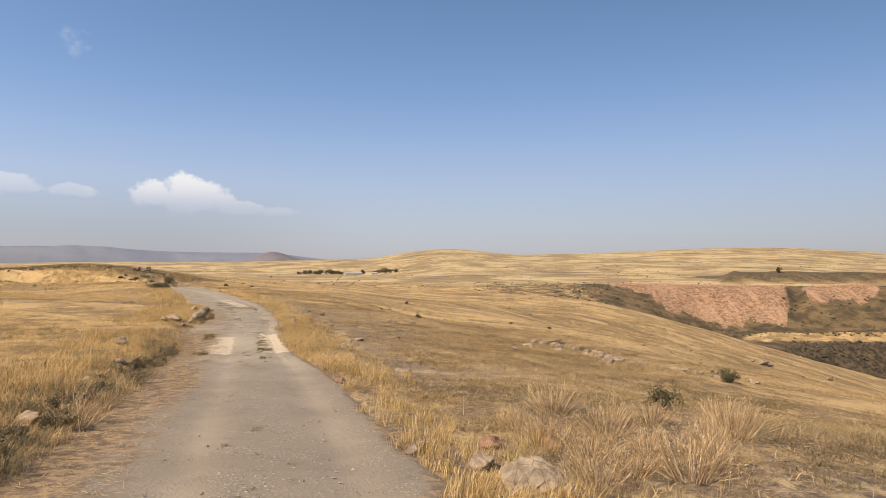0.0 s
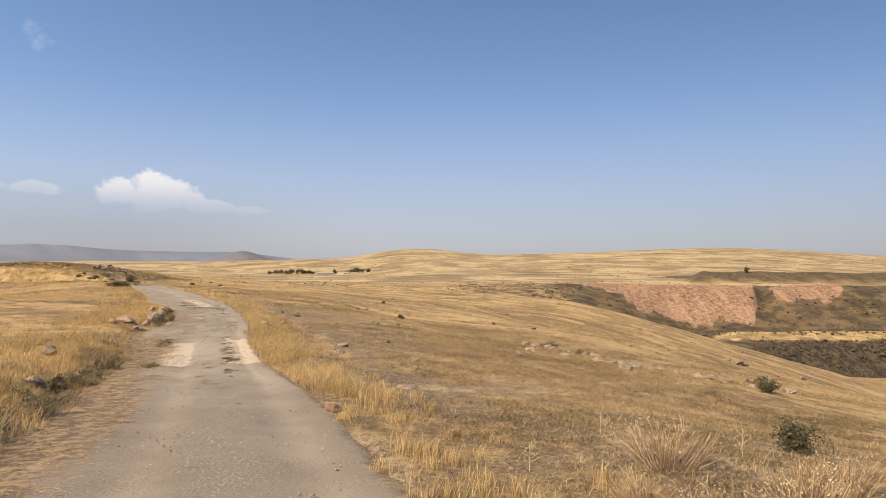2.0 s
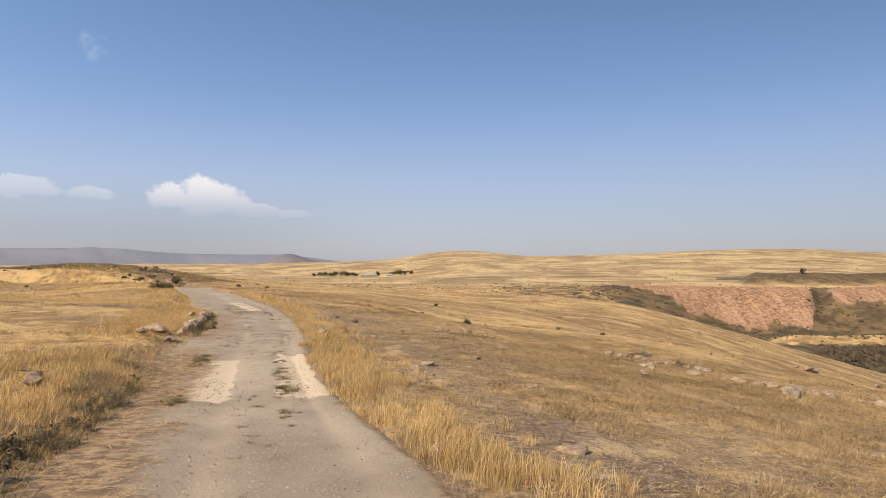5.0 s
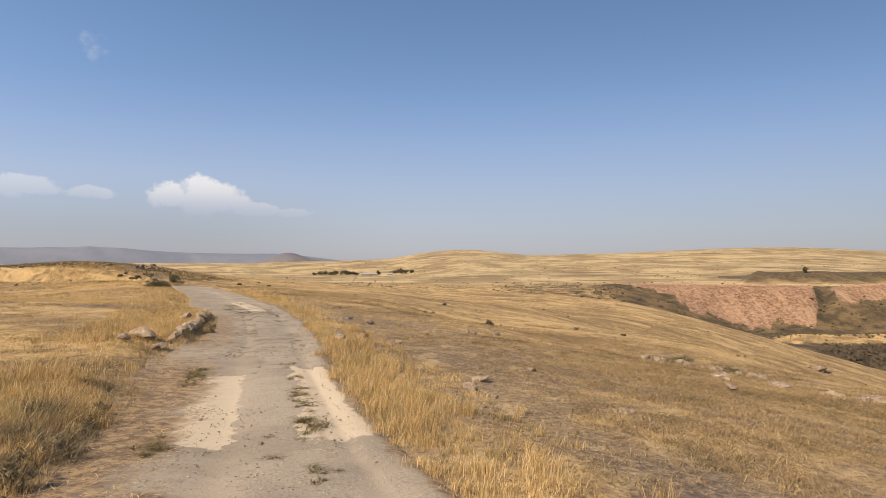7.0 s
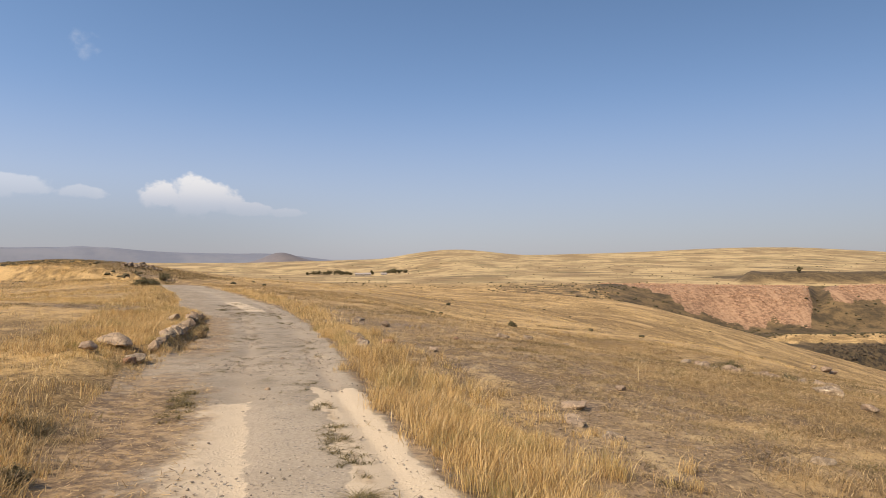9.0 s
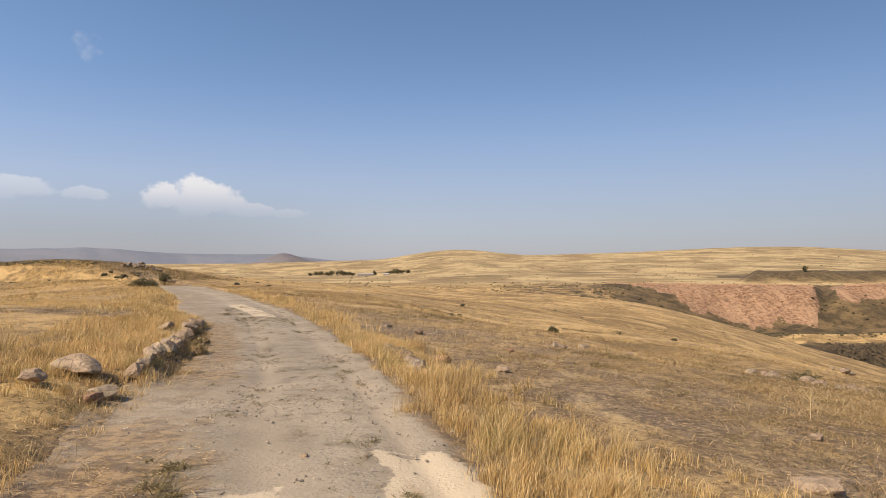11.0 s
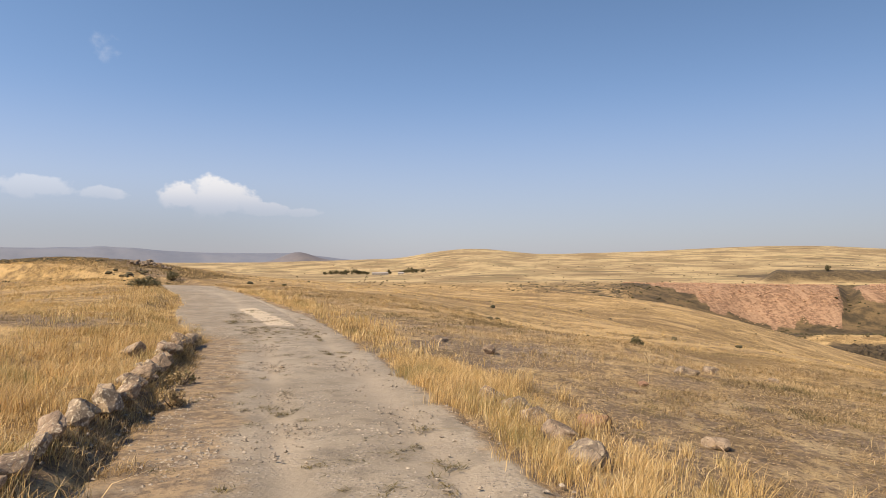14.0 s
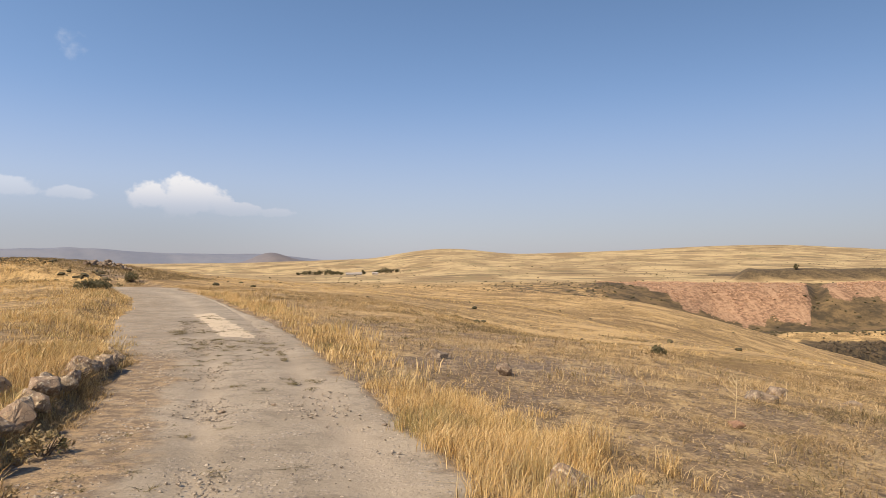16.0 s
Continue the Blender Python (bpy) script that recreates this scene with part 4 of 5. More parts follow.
def build_stones():
    r = random.Random(3)
    # the row of set stones along the bank
    y = 25.9
    i = 0
    while y < 36.3:
        long = r.uniform(0.30, 0.52)
        x = float(track_x(y)) - 2.13 - 0.20 * float(fade(y, 29.5, 26.5)) + 0.16 * float(fade(y, 33.5, 36)) + r.uniform(-0.06, 0.05)
        flat = r.choice((0.75, 0.9))
        size = r.uniform(0.30, 0.40) * (0.8 + 0.2 * float(fade(y, 27, 29)))
        stone("kerb_stone", "angular lichen-grey stone set in a row along the grassy bank", KERB if i % 4 else PALE, x, y, size,
              flat, 40 + i, 0.20, "stones along the bank", long / size * 1.15, 108 + r.uniform(-14, 14) + 180 * (i % 2))
        y += long * r.uniform(0.72, 0.95)
        i += 1
    # boulders on the bank
    for x, y, s, f, mat, text in ((-10.72, 25.4, 0.78, 0.42, PALE, "large flat grey boulder lying in dry grass"),
                                  (-10.0, 24.75, 0.38, 0.7, PALE, "pale angular stone beside a flat boulder"),
                                  (-9.95, 24.4, 0.32, 0.7, RED, "brown angular stone at the foot of the bank"),
                                  (-10.75, 24.5, 0.40, 0.6, PALE, "pale weathered stone in dry grass"),
                                  (-12.5, 31.9, 0.42, 0.75, PALE, "pale rounded stone in the yellow meadow"),
                                  (-6.7, 13.2, 0.32, 0.7, ROCK, "dark stone half hidden in bank grass"),
                                  (-5.75, 10.2, 0.32, 0.6, PALE, "weathered grey stone under tall dry grass"),
                                  (-4.6, 6.9, 0.36, 0.6, PALE, "weathered pale stone under tall dry grass"),
                                  (-8.5, 16.9, 0.42, 0.7, ROCK, "dark stone beside tall golden grass")):
        stone("boulder", text, mat, x, y, s, f, int(abs(x * 31 + y * 7)), 0.1)
    # stones in the verge and on the pasture
    for x, y, s, f, mat, text in ((-2.50, 14.2, 0.34, 0.6, ROCK, "dark grey stone in the grass verge"),
                                  (-1.86, 11.7, 0.36, 0.5, RED, "reddish flat stone in the grass verge"),
                                  (-0.97, 14.9, 0.46, 0.35, PALE, "pale flat stone on trampled pasture"),
                                  (-3.26, 21.3, 0.44, 0.4, PALE, "pale flat stone on trampled pasture"),
                                  (-2.98, 22.4, 0.46, 0.4, PALE, "pale flat stone on trampled pasture"),
                                  (-2.90, 20.7, 0.30, 0.6, ROCK, "small grey stone on bare earth"),
                                  (-0.88, 20.4, 0.30, 0.5, PALE, "small pale stone on bare pasture"),
                                  (-1.86, 24.6, 0.28, 0.6, ROCK, "small grey stone on bare pasture"),
                                  (-6.52, 27.35, 0.44, 0.8, ROCK, "grey lichened stone in the grass verge"),
                                  (-5.10, 28.6, 0.36, 0.5, PALE, "pale stone on bare earth beside the verge"),
                                  (-6.80, 28.75, 0.46, 0.8, KERB, "pale lichened stone in the grass verge"),
                                  (-6.95, 29.25, 0.48, 0.8, KERB, "grey lichened stone in the grass verge"),
                                  (-6.15, 29.0, 0.42, 0.6, RED, "tan stone beside lichened stones in the verge"),
                                  (-6.62, 28.2, 0.44, 0.7, ROCK, "grey lichened stone in the grass verge"),
                                  (-7.15, 29.8, 0.48, 0.75, KERB, "grey stone in the grass verge"),
                                  (-4.60, 33.3, 0.24, 0.7, RED, "brown upright stone on dry pasture"),
                                  (-3.05, 36.0, 0.62, 0.6, ROCK, "grey broken stone on dry pasture"),
                                  (-2.0, 37.6, 0.60, 0.5, ROCK, "grey broken stone on dry pasture"),
                                  (-7.10, 36.6, 0.48, 0.7, ROCK, "dark rounded boulder on the pasture"),
                                  (-8.2, 38.1, 0.46, 0.7, ROCK, "dark stone in dry grass"),
                                  (6.0, 24.1, 0.55, 0.7, ROCK, "dark boulder on the dry slope"),
                                  (2.62, 25.4, 0.40, 0.5, ROCK, "grey stone on the dry slope"),
                                  (-0.63, 37.5, 0.36, 0.5, PALE, "pale stone on the dry slope"),
                                  (0.78, 5.0, 0.62, 0.7, PALE, "grey weathered boulder among dry weeds"),
                                  (1.02, 4.62, 0.52, 0.7, KERB, "pale weathered boulder among dry weeds"),
                                  (0.40, 5.6, 0.40, 0.5, PALE, "pale stone among dry weeds"),
                                  (0.55, 6.7, 0.34, 0.7, RED, "reddish-brown stone among dry weeds"),
                                  (1.25, 6.75, 0.38, 0.6, RED, "reddish-brown stone on bare earth"),
                                  (-0.2, 6.1, 0.34, 0.5, ROCK, "dark stone in the grass verge")):
        stone("field_stone", text, mat, x, y, s, f, int(abs(x * 53 + y * 17)), 0.33)
    # the tumbled wall lower down the slope
    for i in range(30):
        k = i / 29
        x, y = 6.1 + 2.9 * k + r.uniform(-0.35, 0.35), 43.9 - 6.6 * k + r.uniform(-0.4, 0.4)
        stone("tumbled_stone", "grey stone of a tumbled low wall among weeds", PALE if i % 3 == 0 else ROCK, x, y, r.uniform(0.32, 0.75), 0.65, 90 + i, 0.2,
              "tumbled wall stones")
    # pale broken rock breaking through along the pasture's edge
    for i in range(20):
        k = i / 19
        x, y = 3.6 + 7.0 * k + r.uniform(-0.5, 0.5), 28.6 - 5.2 * k + r.uniform(-0.7, 0.7)
        stone("ledge_stone", "pale broken ledge rock sunk in the dry slope", KERB if i % 3 else PALE, x, y, r.uniform(0.25, 0.62), 0.45, 130 + i, 0.3,
              "ledge rocks on the slope", r.uniform(1.0, 1.6))
    for x, y, s in ((75.0, 158.5, 2.6), (77.2, 159.5, 2.0), (73.4, 160.0, 1.6), (96.0, 168.0, 2.4)):
        stone("spur_boulder", "dark boulder on the golden spur's flank", ROCK, x, y, s, 0.7, int(x), 0.15, "boulders on the spur")
    # loose stones lying on the track
    for i in range(24):
        y = r.uniform(6.5, 40)
        u = r.choice((r.uniform(-1.5, -0.9), r.uniform(-0.4, 0.5), r.uniform(-1.5, 1.4)))
        stone("loose_stone", "small pale stone lying loose on the gravel track", PALE if i % 3 else ROCK, float(track_x(y)) + u, y,
              r.uniform(0.04, 0.10), 0.65, 200 + i, 0.05, "loose stones on the track")
    # heap of cleared stones on the pasture's edge
    base = new("stone_heap")
    base.matrix_basis = pose(-41.6, 91.0, height(-41.6, 91.0))
    tagged(base, "heap of cleared dark and white field stones", "stone heap")
    for i in range(48):
        k = r.uniform(-1, 1)
        size = r.uniform(0.35, 0.8)
        dx, dy = 2.4 * k, r.uniform(-0.7, 0.7)
        bm = boulder_mesh(300 + i % 9, 0.75, 12, 0.05)
        ob = part("heap_stone", bm, PALE if r.random() < 0.3 and abs(k) < 0.5 else ROCK, base)
        z = height(-41.6 + dx, 91.0 + dy) - height(-41.6, 91.0) + size * 0.25 + max(0.0, 1 - abs(k)) * r.uniform(0, 0.5)
        ob.matrix_basis = pose(dx, dy, z, 0, 0, r.uniform(0, 360)) @ Matrix.Diagonal((size, size, size, 1))


def chips(name, label, mat, x, y, z, size, category="gravel", squash=0.6, small=False):
    """Many small angular stones as one mesh."""
    k = len(x)
    t = (1 + 5 ** 0.5) / 2
    ico = np.array([(-1, t, 0), (1, t, 0), (-1, -t, 0), (1, -t, 0), (0, -1, t), (0, 1, t), (0, -1, -t), (0, 1, -t), (t, 0, -1), (t, 0, 1), (-t, 0, -1), (-t, 0, 1)]) / 1.9
    tri = np.array([(0, 11, 5), (0, 5, 1), (0, 1, 7), (0, 7, 10), (0, 10, 11), (1, 5, 9), (5, 11, 4), (11, 10, 2), (10, 7, 6), (7, 1, 8),
                    (3, 9, 4), (3, 4, 2), (3, 2, 6), (3, 6, 8), (3, 8, 9), (4, 9, 5), (2, 4, 11), (6, 2, 10), (8, 6, 7), (9, 8, 1)])
    if small:
        ico = np.array([(1, 0, 0), (0, 1, 0), (-1, 0, 0), (0, -1, 0), (0.15, 0.1, 1), (0, 0, -1)], float)
        tri = np.array([(0, 1, 4), (1, 2, 4), (2, 3, 4), (3, 0, 4), (1, 0, 5), (2, 1, 5), (3, 2, 5), (0, 3, 5)])
    m = len(ico)
    v = ico[None] * rng.uniform(0.65, 1.25, (k, m, 1)) * (size * 0.5)[:, None, None]
    v = v * np.stack([rng.uniform(0.7, 1.4, k), rng.uniform(0.7, 1.2, k), np.full(k, squash)], 1)[:, None, :]
    a = rng.uniform(0, 6.28, k)
    c, s = np.cos(a)[:, None], np.sin(a)[:, None]
    vx, vy = v[..., 0] * c - v[..., 1] * s, v[..., 0] * s + v[..., 1] * c
    v = np.stack([vx + x[:, None], vy + y[:, None], v[..., 2] + z[:, None]], -1).reshape(-1, 3)
    q = (tri[None] + (np.arange(k) * m)[:, None, None]).reshape(-1, 3)
    me = soup(name, v, q, mat)
    me.shade_flat()
    return tagged(new(name, me), label, category, kind="stuff")


def build_gravel():
    k = 76000
    y = 4 + 42 * rng.uniform(0, 1, k)
    u = np.where(rng.uniform(0, 1, k) < 0.45, rng.normal(-0.05, 0.32, k), rng.uniform(-2.2, 1.4, k))
    u = np.where(rng.uniform(0, 1, k) < 0.30, rng.normal(-1.35, 0.25, k), u)
    x = track_x(y) + u
    amount = 0.30 + 0.70 * fade(y, 19, 25)
    keep = (rough(x, y, 1.2, 4, 181) + rng.uniform(-0.30, 0.30, k) > 0.02) & (rng.uniform(0, 1, k) < amount) & (u < 1.5)
    x, y = x[keep], y[keep]
    size = 0.011 + 0.040 * rng.uniform(0, 1, len(x)) ** 3.2 * (0.75 + 0.25 * fade(y, 18, 24))
    chips("gravel", "grey and tan gravel scattered over the track", PEBBLE, x, y, land(x, y) + 0.014 + size * 0.12, size, small=True)
    # bare stony ground on the pasture
    k = 14000
    y, u = 4 + 40 * rng.uniform(0, 1, k), rng.uniform(2.6, 14, k)
    x = track_x(y) + u
    keep = rough(x, y, 3.6, 4, 121) < 0.0
    x, y = x[keep], y[keep]
    size = 0.015 + 0.055 * rng.uniform(0, 1, len(x)) ** 3.5
    chips("field_gravel", "small stones on bare patches of the pasture", EARTHY, x, y, land(x, y) + size * 0.15, size, small=True)


def build_far_stuff():
    # boulders down the quarry's face
    k = 4200
    y, a = rng.uniform(566, 672, k), np.where(rng.uniform(0, 1, k) < 0.68, rng.uniform(0.205, 0.505, k), rng.uniform(0.55, 0.64, k))
    x = a * y
    foot = 580 + 72 * fade(a, 0.39, 0.20) + 46 * fade(a, 0.505, 0.52)
    keep = y > foot + 4
    x, y = x[keep], y[keep]
    size = 0.6 + 2.2 * rng.uniform(0, 1, len(x)) ** 3 + 2.4 * fade(y, 652, 668) * rng.uniform(0, 1, len(x))
    chips("quarry_boulders", "tumbled salmon-red boulders on the quarry's scree", RUBBLE, x, y, land(x, y), size, "rubble")
    # dark crags of the gorge
    k = 900
    y, a = rng.uniform(452, 484, k), rng.uniform(0.50, 0.78, k)
    x = a * y
    y = y + 16 * rough(x, y, 45, 3, 43)
    size = 0.8 + 3.0 * rng.uniform(0, 1, k) ** 3
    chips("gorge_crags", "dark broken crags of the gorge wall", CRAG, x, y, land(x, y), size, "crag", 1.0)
    # low bushes dotted over the valley and the steppe
    k = 5200
    y = np.where(rng.uniform(0, 1, k) < 0.6, rng.uniform(440, 680, k), 680 + 1400 * rng.uniform(0, 1, k) ** 1.5)
    a = rng.uniform(-0.3, 0.72, k)
    x = a * y
    keep = (rough(x, y, 60, 3, 191) + rng.uniform(-0.3, 0.3, k) > 0.05) & ~((y > 560) & (y < 675) & (a > 0.22) & (a < 0.66))
    x, y = x[keep], y[keep]
    size = (0.6 + 1.7 * rng.uniform(0, 1, len(x)) ** 3) * (1 + 0.5 * fade(y, 700, 1600))
    chips("far_bushes", "small dark bushes dotted over the far steppe", SCRUB, x, y, land(x, y) + 0.2 * size, size, "bushes", 0.7)
    k = 1500
    y, a = rng.uniform(500, 640, k), rng.uniform(0.16, 0.72, k)
    foot = 580 + 72 * fade(a, 0.39, 0.20) + 46 * fade(a, 0.505, 0.52)
    keep = (y < foot - 2) | (np.abs(a - 0.513) < 0.012)
    x, y = (a * y)[keep], y[keep]
    size = 0.7 + 3.0 * rng.uniform(0, 1, len(x)) ** 4
    chips("valley_scrub", "dark olive scrub at the foot of the quarry", SCRUB, x, y, land(x, y) + 0.15 * size, size, "bushes", 0.6)
    k = 420
    t = rng.uniform(0, 1, k)
    t = np.floor(t * 9) / 9 + 0.05 * rng.normal(0, 1, k) * 0.6
    x, y = -64 + 30 * t + rng.normal(0, 0.8, k), 82 + 14 * rough(t * 50, t * 0, 9, 2, 77) + rng.normal(0, 1.2, k)
    size = 0.15 + 0.45 * rng.uniform(0, 1, k) ** 2
    chips("ridge_tussocks", "brown tussocks and stones along a low meadow ridge", SCRUB, x, y, land(x, y) + 0.1 * size, size, "tussocks", 0.6)
    k = 160
    y, a = rng.uniform(60, 235, k), rng.uniform(-0.42, 0.6, k)
    x = a * y
    far_off = np.abs(x - track_x(y)) > 5
    x, y, k = x[far_off], y[far_off], int(far_off.sum())
    size = 0.18 + 0.5 * rng.uniform(0, 1, k) ** 3
    chips("slope_bushes", "small dark tussocks dotted over the golden slope", SCRUB, x, y, land(x, y) + 0.15 * size, size, "bushes", 0.6)


build_stones()
build_gravel()
build_far_stuff()

# ---- shrubs, dry plants and trees ----


def leaf_cloud(count, wide, deep, tall, leaf, seed, low=0.1):
    """Small leaves in uneven clumps; the base at the origin."""
    g = np.random.default_rng(seed)
    clumps = g.normal(0, 0.34, (max(5, count // 60), 3)) * np.array([wide, deep, tall * 0.6]) + np.array([0, 0, tall * 0.5])
    clumps[:, 2] = np.clip(clumps[:, 2], tall * low, tall * 0.95)
    c = clumps[g.integers(0, len(clumps), count)] + g.normal(0, 0.11, (count, 3)) * np.array([wide, deep, tall])
    c[:, 2] = np.clip(c[:, 2], 0.01, None)
    d = g.normal(0, 1, (count, 3))
    d /= np.linalg.norm(d, axis=1)[:, None]
    e = np.cross(d, g.normal(0, 1, (count, 3)))
    e /= np.linalg.norm(e, axis=1)[:, None]
    s = leaf * g.uniform(0.6, 1.4, count)[:, None]
    v = np.stack([c - d * s, c + e * s * 0.4, c + d * s, c - e * s * 0.4], 1).reshape(-1, 3)
    q = (np.arange(count) * 4)[:, None] + np.array([[0, 1, 2, 3]])
    return v, q


def tube(bm, a, b, r0, r1, sides=6):
    a, b = Vector(a), Vector(b)
    m = (b - a).to_track_quat("Z", "Y").to_matrix().to_4x4()
    rings = []
    for p, r in ((a, r0), (b, r1)):
        rings.append([bm.verts.new(p + m.to_3x3() @ Vector((r * math.cos(i * 2 * math.pi / sides), r * math.sin(i * 2 * math.pi / sides), 0))) for i in range(sides)])
    for i in range(sides):
        j = (i + 1) % sides
        bm.faces.new((rings[0][i], rings[0][j], rings[1][j], rings[1][i]))
    bm.faces.new(rings[1])


def shrub(name, label, x, y, wide, tall, seed, leaf=0.03, count=1500, mat=LEAF, category="shrub"):
    base = new(name)
    base.matrix_basis = pose(x, y, height(x, y) - 0.02)
    tagged(base, label, category)
    r = random.Random(seed)
    bm = bmesh.new()
    for i in range(9):
        a = r.uniform(0, 6.28)
        b = Vector((math.cos(a) * wide * r.uniform(0.15, 0.4), math.sin(a) * wide * r.uniform(0.15, 0.4), tall * r.uniform(0.5, 0.85)))
        tube(bm, (0, 0, 0), b, 0.012 * wide + 0.002, 0.004 * wide + 0.001, 5)
    part("stems", bm, BARK, base)
    v, q = leaf_cloud(count, wide * 0.5, wide * 0.5, tall, leaf, seed)
    ob = new("foliage", soup("foliage", v, q, mat))
    ob.parent = base
    return base


def thistle(x, y, tall, seed, label="pale dried thistle skeleton standing among the grass"):
    base = new("dry_thistle")
    base.matrix_basis = pose(x, y, height(x, y) - 0.01, 0, 0, seed * 40)
    tagged(base, label, "dry plant", "dried thistles")
    r = random.Random(seed)
    bm, heads = bmesh.new(), bmesh.new()
    top = Vector((r.uniform(-0.1, 0.1) * tall, r.uniform(-0.1, 0.1) * tall, tall))
    tube(bm, (0, 0, 0), top, 0.006, 0.003)
    for i in range(9):
        p = top * r.uniform(0.25, 0.9)
        a = r.uniform(0, 6.28)
        e = p + Vector((math.cos(a), math.sin(a), r.uniform(0.5, 1.2))) * tall * r.uniform(0.15, 0.35)
        tube(bm, p, e, 0.0035, 0.002, 4)
        f = e + Vector((r.uniform(-1, 1), r.uniform(-1, 1), 1.0)) * tall * 0.09
        tube(bm, e, f, 0.002, 0.0015, 4)
        for q in (e, f):
            bmesh.ops.create_icosphere(heads, subdivisions=1, radius=0.006, matrix=Matrix.Translation(q) @ Matrix.Diagonal((1, 1, 1.5, 1)))
    part("stalk", bm, TWIG, base)
    tagged(part("seed_heads", heads, TWIG, base), kind="stuff")
    return base


def tree(name, label, x, y, wide, tall, seed, group=""):
    base = new(name)
    base.matrix_basis = pose(x, y, height(x, y) - 0.1)
    tagged(base, label, "tree", group)
    r = random.Random(seed)
    bm = bmesh.new()
    tube(bm, (0, 0, 0), (0.1, 0, tall * 0.45), tall * 0.035, tall * 0.02, 7)
    for i in range(5):
        a = i * 1.3 + r.uniform(-0.3, 0.3)
        tube(bm, (0.1, 0, tall * r.uniform(0.3, 0.45)), (math.cos(a) * wide * 0.3, math.sin(a) * wide * 0.3, tall * r.uniform(0.6, 0.8)), tall * 0.016, tall * 0.006, 5)
    part("trunk", bm, BARK, base)
    v, q = leaf_cloud(1500, wide * 0.62, wide * 0.62, tall * 0.85, 0.75, seed, 0.12)
    v[:, 2] += tall * 0.14
    ob = new("crown", soup("crown", v, q, LEAF))
    ob.parent = base
    return base


shrub("shrub", "grey-green low shrub on the dry pasture", 3.42, 9.85, 0.66, 0.42, 1, 0.020, 2000)
shrub("shrub", "dark low shrub on the dry slope", 9.6, 22.1, 1.0, 0.42, 2, 0.03, 2000)
shrub("shrub", "dark spreading shrub beside the track", -26.0, 59.0, 2.3, 0.5, 3, 0.045, 3000)
shrub("shrub", "dark small shrub on the golden meadow", -34.5, 80.5, 2.0, 0.8, 4, 0.06, 1200)
shrub("shrub", "small green shrub in dry pasture", -1.98, 44.3, 0.55, 0.32, 5, 0.035, 900)
shrub("shrub", "green weeds growing on tumbled stones", 6.9, 42.0, 1.7, 0.5, 6, 0.03, 1500)
shrub("shrub", "green weeds growing on tumbled stones", 8.3, 39.0, 1.5, 0.45, 7, 0.03, 1200)
shrub("shrub", "grey-green weeds at the foot of the stone row", -11.15, 30.6, 0.5, 0.26, 8, 0.02, 700, WEED)
shrub("shrub", "grey-green weeds at the foot of the stone row", -10.6, 29.2, 0.42, 0.22, 9, 0.02, 600, WEED)


def stalk_mesh(seed, wide, tall, count):
    """Fine forked stalks fanning out of one root, each with pale seed heads."""
    g = np.random.default_rng(seed)
    a, out = g.uniform(0, 2 * np.pi, count), np.sqrt(g.uniform(0, 1, count)) * wide * 0.5
    root = np.stack([np.cos(a) * out * 0.45, np.sin(a) * out * 0.45, np.zeros(count)], 1)
    top = np.stack([np.cos(a) * out, np.sin(a) * out, tall * g.uniform(0.55, 1.05, count) * (1 - 0.35 * (out / wide * 2) ** 2)], 1) + g.normal(0, 0.03, (count, 3))
    fork = np.repeat(root + (top - root) * g.uniform(0.45, 0.8, count)[:, None], 3, 0)
    tips = np.repeat(top, 3, 0) + g.normal(0, 0.055, (count * 3, 3)) * np.array([1, 1, 0.6])
    A, B = np.concatenate([root, fork]), np.concatenate([top, tips])
    thick = np.concatenate([np.full(count, 0.0030), np.full(count * 3, 0.0019)])[:, None]
    side = np.cross(B - A, g.normal(0, 1, A.shape))
    side *= thick / np.linalg.norm(side, axis=1)[:, None]
    v = np.stack([A - side, A + side, B + side * 0.6, B - side * 0.6], 1).reshape(-1, 3)
    e = g.normal(0, 1, tips.shape)
    e *= 0.0085 / np.linalg.norm(e, axis=1)[:, None]
    f = np.cross(e, g.normal(0, 1, tips.shape))
    f *= 0.0070 / np.linalg.norm(f, axis=1)[:, None]
    h = np.stack([tips - e, tips + f, tips + e, tips - f], 1).reshape(-1, 3)
    quads = lambda k: (np.arange(k) * 4)[:, None] + np.array([[0, 1, 2, 3]])
    return (v, quads(len(A))), (h, quads(len(tips)))


def stalk_bushes():
    """Rusty dried weeds standing on the stony patch beside the track."""
    r = random.Random(71)
    kinds = []
    for i in range(4):
        stems, heads = stalk_mesh(400 + i, 0.80, 0.40, 105)
        kinds.append((soup("stalk_spray", *stems, PINK), soup("seed_spray", *heads, TWIG)))
    spots = [(1.35, 5.1), (1.75, 5.5), (2.25, 5.35), (1.5, 6.1), (2.1, 6.2), (2.7, 5.9), (1.2, 6.9), (1.9, 7.1), (2.9, 6.6), (0.95, 7.6),
             (2.6, 7.7), (3.4, 7.2), (1.5, 8.6), (-4.3, 7.2), (-4.75, 8.6), (3.6, 8.0)]
    for i, (x, y) in enumerate(spots):
        base = new("dry_weed")
        k = r.uniform(0.7, 1.15)
        base.matrix_basis = pose(x, y, height(x, y) - 0.01, 0, 0, r.uniform(0, 360)) @ Matrix.Diagonal((k, k, k, 1))
        tagged(base, "rusty dried weed with fine forked stalks on stony ground", "dry plant", "dried weeds")
        for name, me in zip(("stalk_spray", "seed_spray"), kinds[i % 4]):
            ob = new(name, me)
            ob.parent = base
            tagged(ob, kind="stuff")


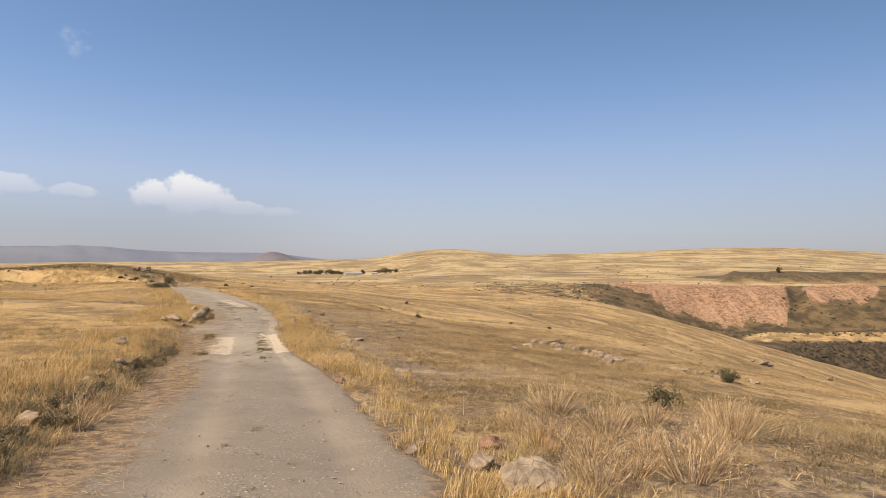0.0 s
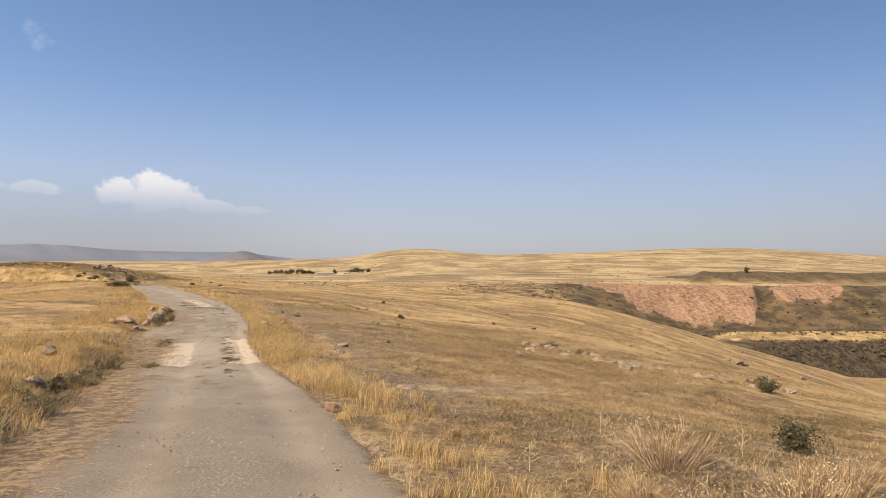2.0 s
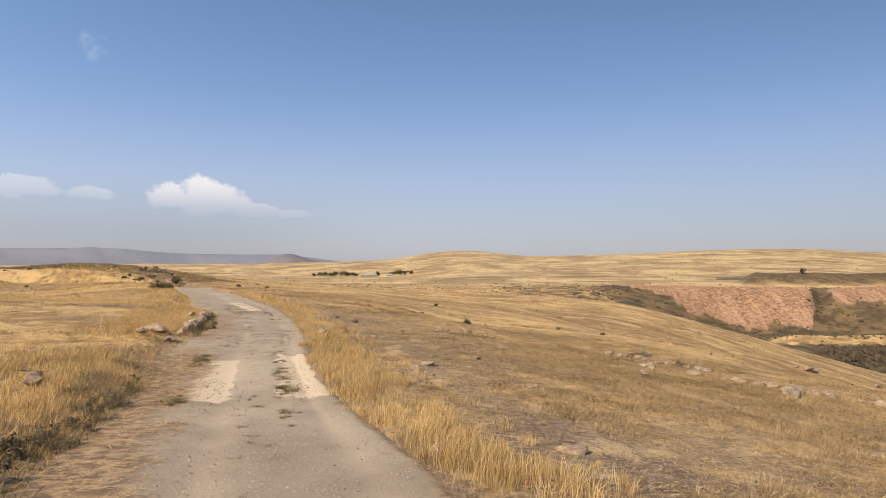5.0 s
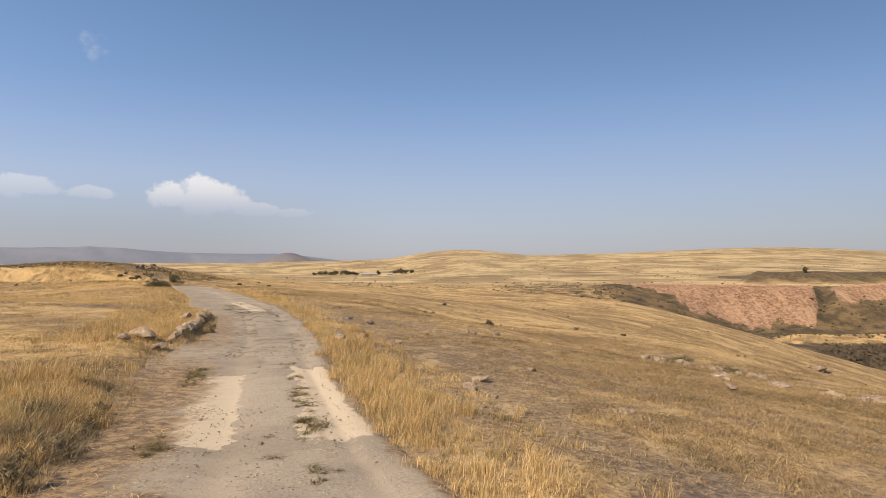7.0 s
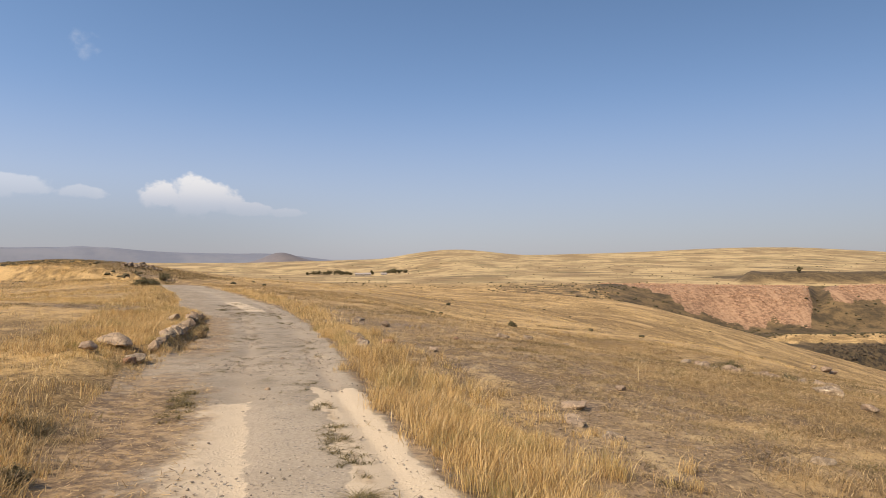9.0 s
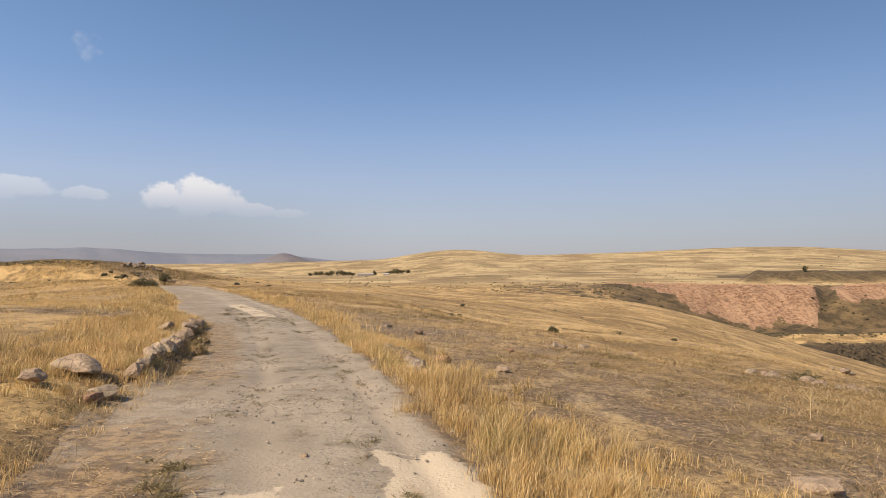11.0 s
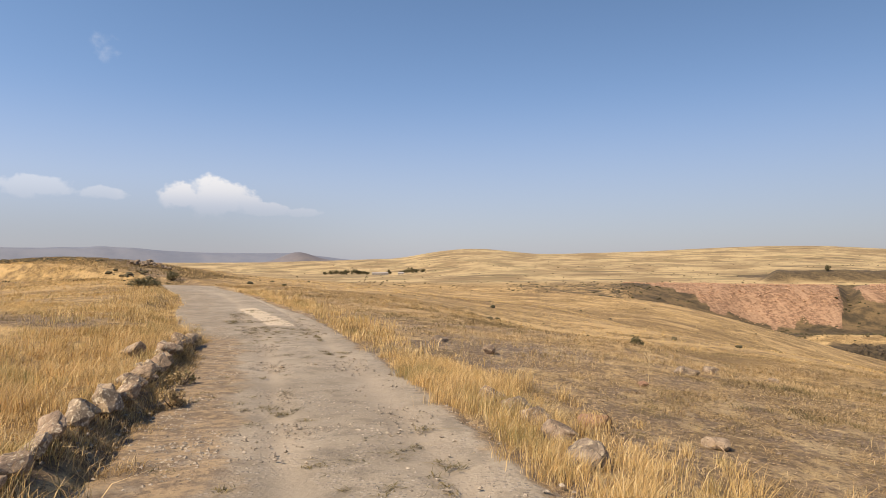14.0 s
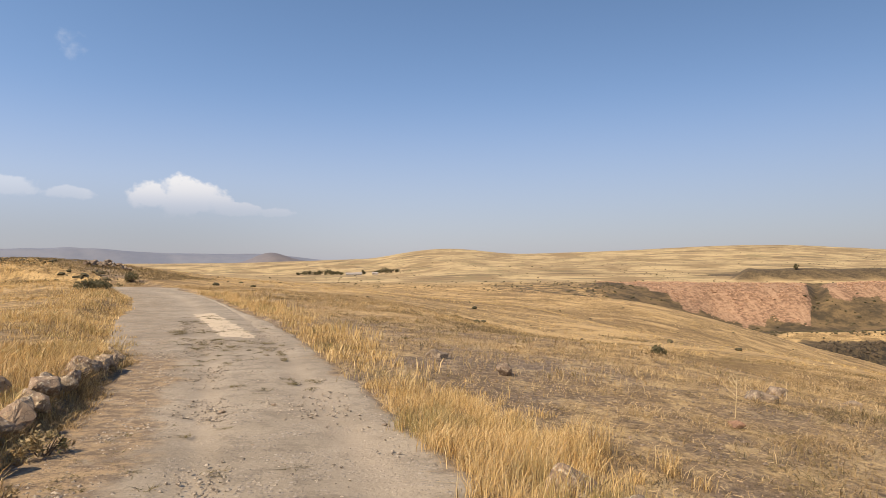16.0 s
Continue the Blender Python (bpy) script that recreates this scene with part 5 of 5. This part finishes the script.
stalk_bushes()
for i, (x, y, t) in enumerate(((-4.05, 6.9, 0.40), (-4.9, 9.4, 0.35), (0.9, 7.6, 0.28), (1.9, 7.3, 0.26), (2.5, 9.2, 0.30), (-4.35, 33.9, 0.5),
                               (-11.6, 24.2, 0.5), (1.4, 10.4, 0.28), (0.3, 8.8, 0.28), (-1.2, 26.0, 0.45))):
    thistle(x, y, t, i + 1)


def village():
    r = random.Random(11)
    D = 1500.0

    def house(a, wide, deep, tall, turn, roof_mat, label):
        x, y = a * (D - 70), D - 70 + r.uniform(-12, 12)
        base = new("house")
        base.matrix_basis = pose(x, y, height(x, y) - 0.3, 0, 0, turn)
        tagged(base, label, "house", "village houses")
        bm = bmesh.new()
        bmesh.ops.create_cube(bm, size=1.0, matrix=pose(0, 0, tall / 2) @ Matrix.Diagonal((wide, deep, tall, 1)))
        part("wall", bm, PLASTER, base)
        bm = bmesh.new()
        e, h = 0.5, deep * 0.28
        pts = [(sx * (wide / 2 + e), sy, sz) for sx in (-1, 1) for sy, sz in ((-deep / 2 - e, tall), (0, tall + h), (deep / 2 + e, tall), (0, tall + h - 0.4))]
        v = [bm.verts.new(p) for p in pts]
        for f in ((0, 1, 5, 4), (1, 2, 6, 5), (0, 4, 7, 3), (3, 7, 6, 2), (0, 3, 2, 1), (4, 5, 6, 7)):
            bm.faces.new([v[k] for k in f])
        part("roof", bm, roof_mat, base)
        for k in range(3):
            bm = bmesh.new()
            bmesh.ops.create_cube(bm, size=1.0, matrix=pose((k - 1) * wide * 0.3, -deep / 2 - 0.02, tall * 0.55) @ Matrix.Diagonal((1.2, 0.1, 1.4, 1)))
            part("window", bm, GLASS, base)

    house(-0.150, 18, 8, 4.0, 5, TIN, "low pale village house with a tin roof")
    house(-0.138, 14, 9, 4.0, 12, TIN, "pale village house with a tin roof beside trees")
    house(-0.114, 12, 8, 3.5, 0, TIN, "small pale village house with a tin roof")
    for i, (a, wide, tall) in enumerate(((-0.228, 9, 7), (-0.218, 15, 9), (-0.211, 11, 10), (-0.202, 13, 8), (-0.195, 16, 11), (-0.184, 16, 12), (-0.177, 14, 9),
                                         (-0.169, 17, 9), (-0.163, 9, 6), (-0.131, 12, 10), (-0.112, 12, 7), (-0.105, 20, 10), (-0.098, 19, 13), (-0.091, 16, 9), (-0.081, 10, 7))):
        tree("tree", "dark broad-crowned tree beside village houses", a * (D - 30), D - 30, wide, tall, 50 + i, "village trees")


village()
tree("tree", "small dark tree alone on the quarry heap", 0.495 * 735, 735.0, 3.6, 5.6, 77)


def bank_clumps():
    """Low dusty clumps at the foot of the bank, in tones darkened for its shade."""
    r = random.Random(61)
    y = 4.6
    while y < 19:
        x = float(track_x(y)) - 2.5 + r.uniform(-0.3, 0.22)
        shrub("weed_clump", "low dusty grey-green weed clump at the bank's foot", x, y, r.uniform(0.35, 0.75), r.uniform(0.16, 0.32), int(y * 100), 0.018, 1100, HERB, "weed")
        y += r.uniform(0.5, 1.1)


bank_clumps()
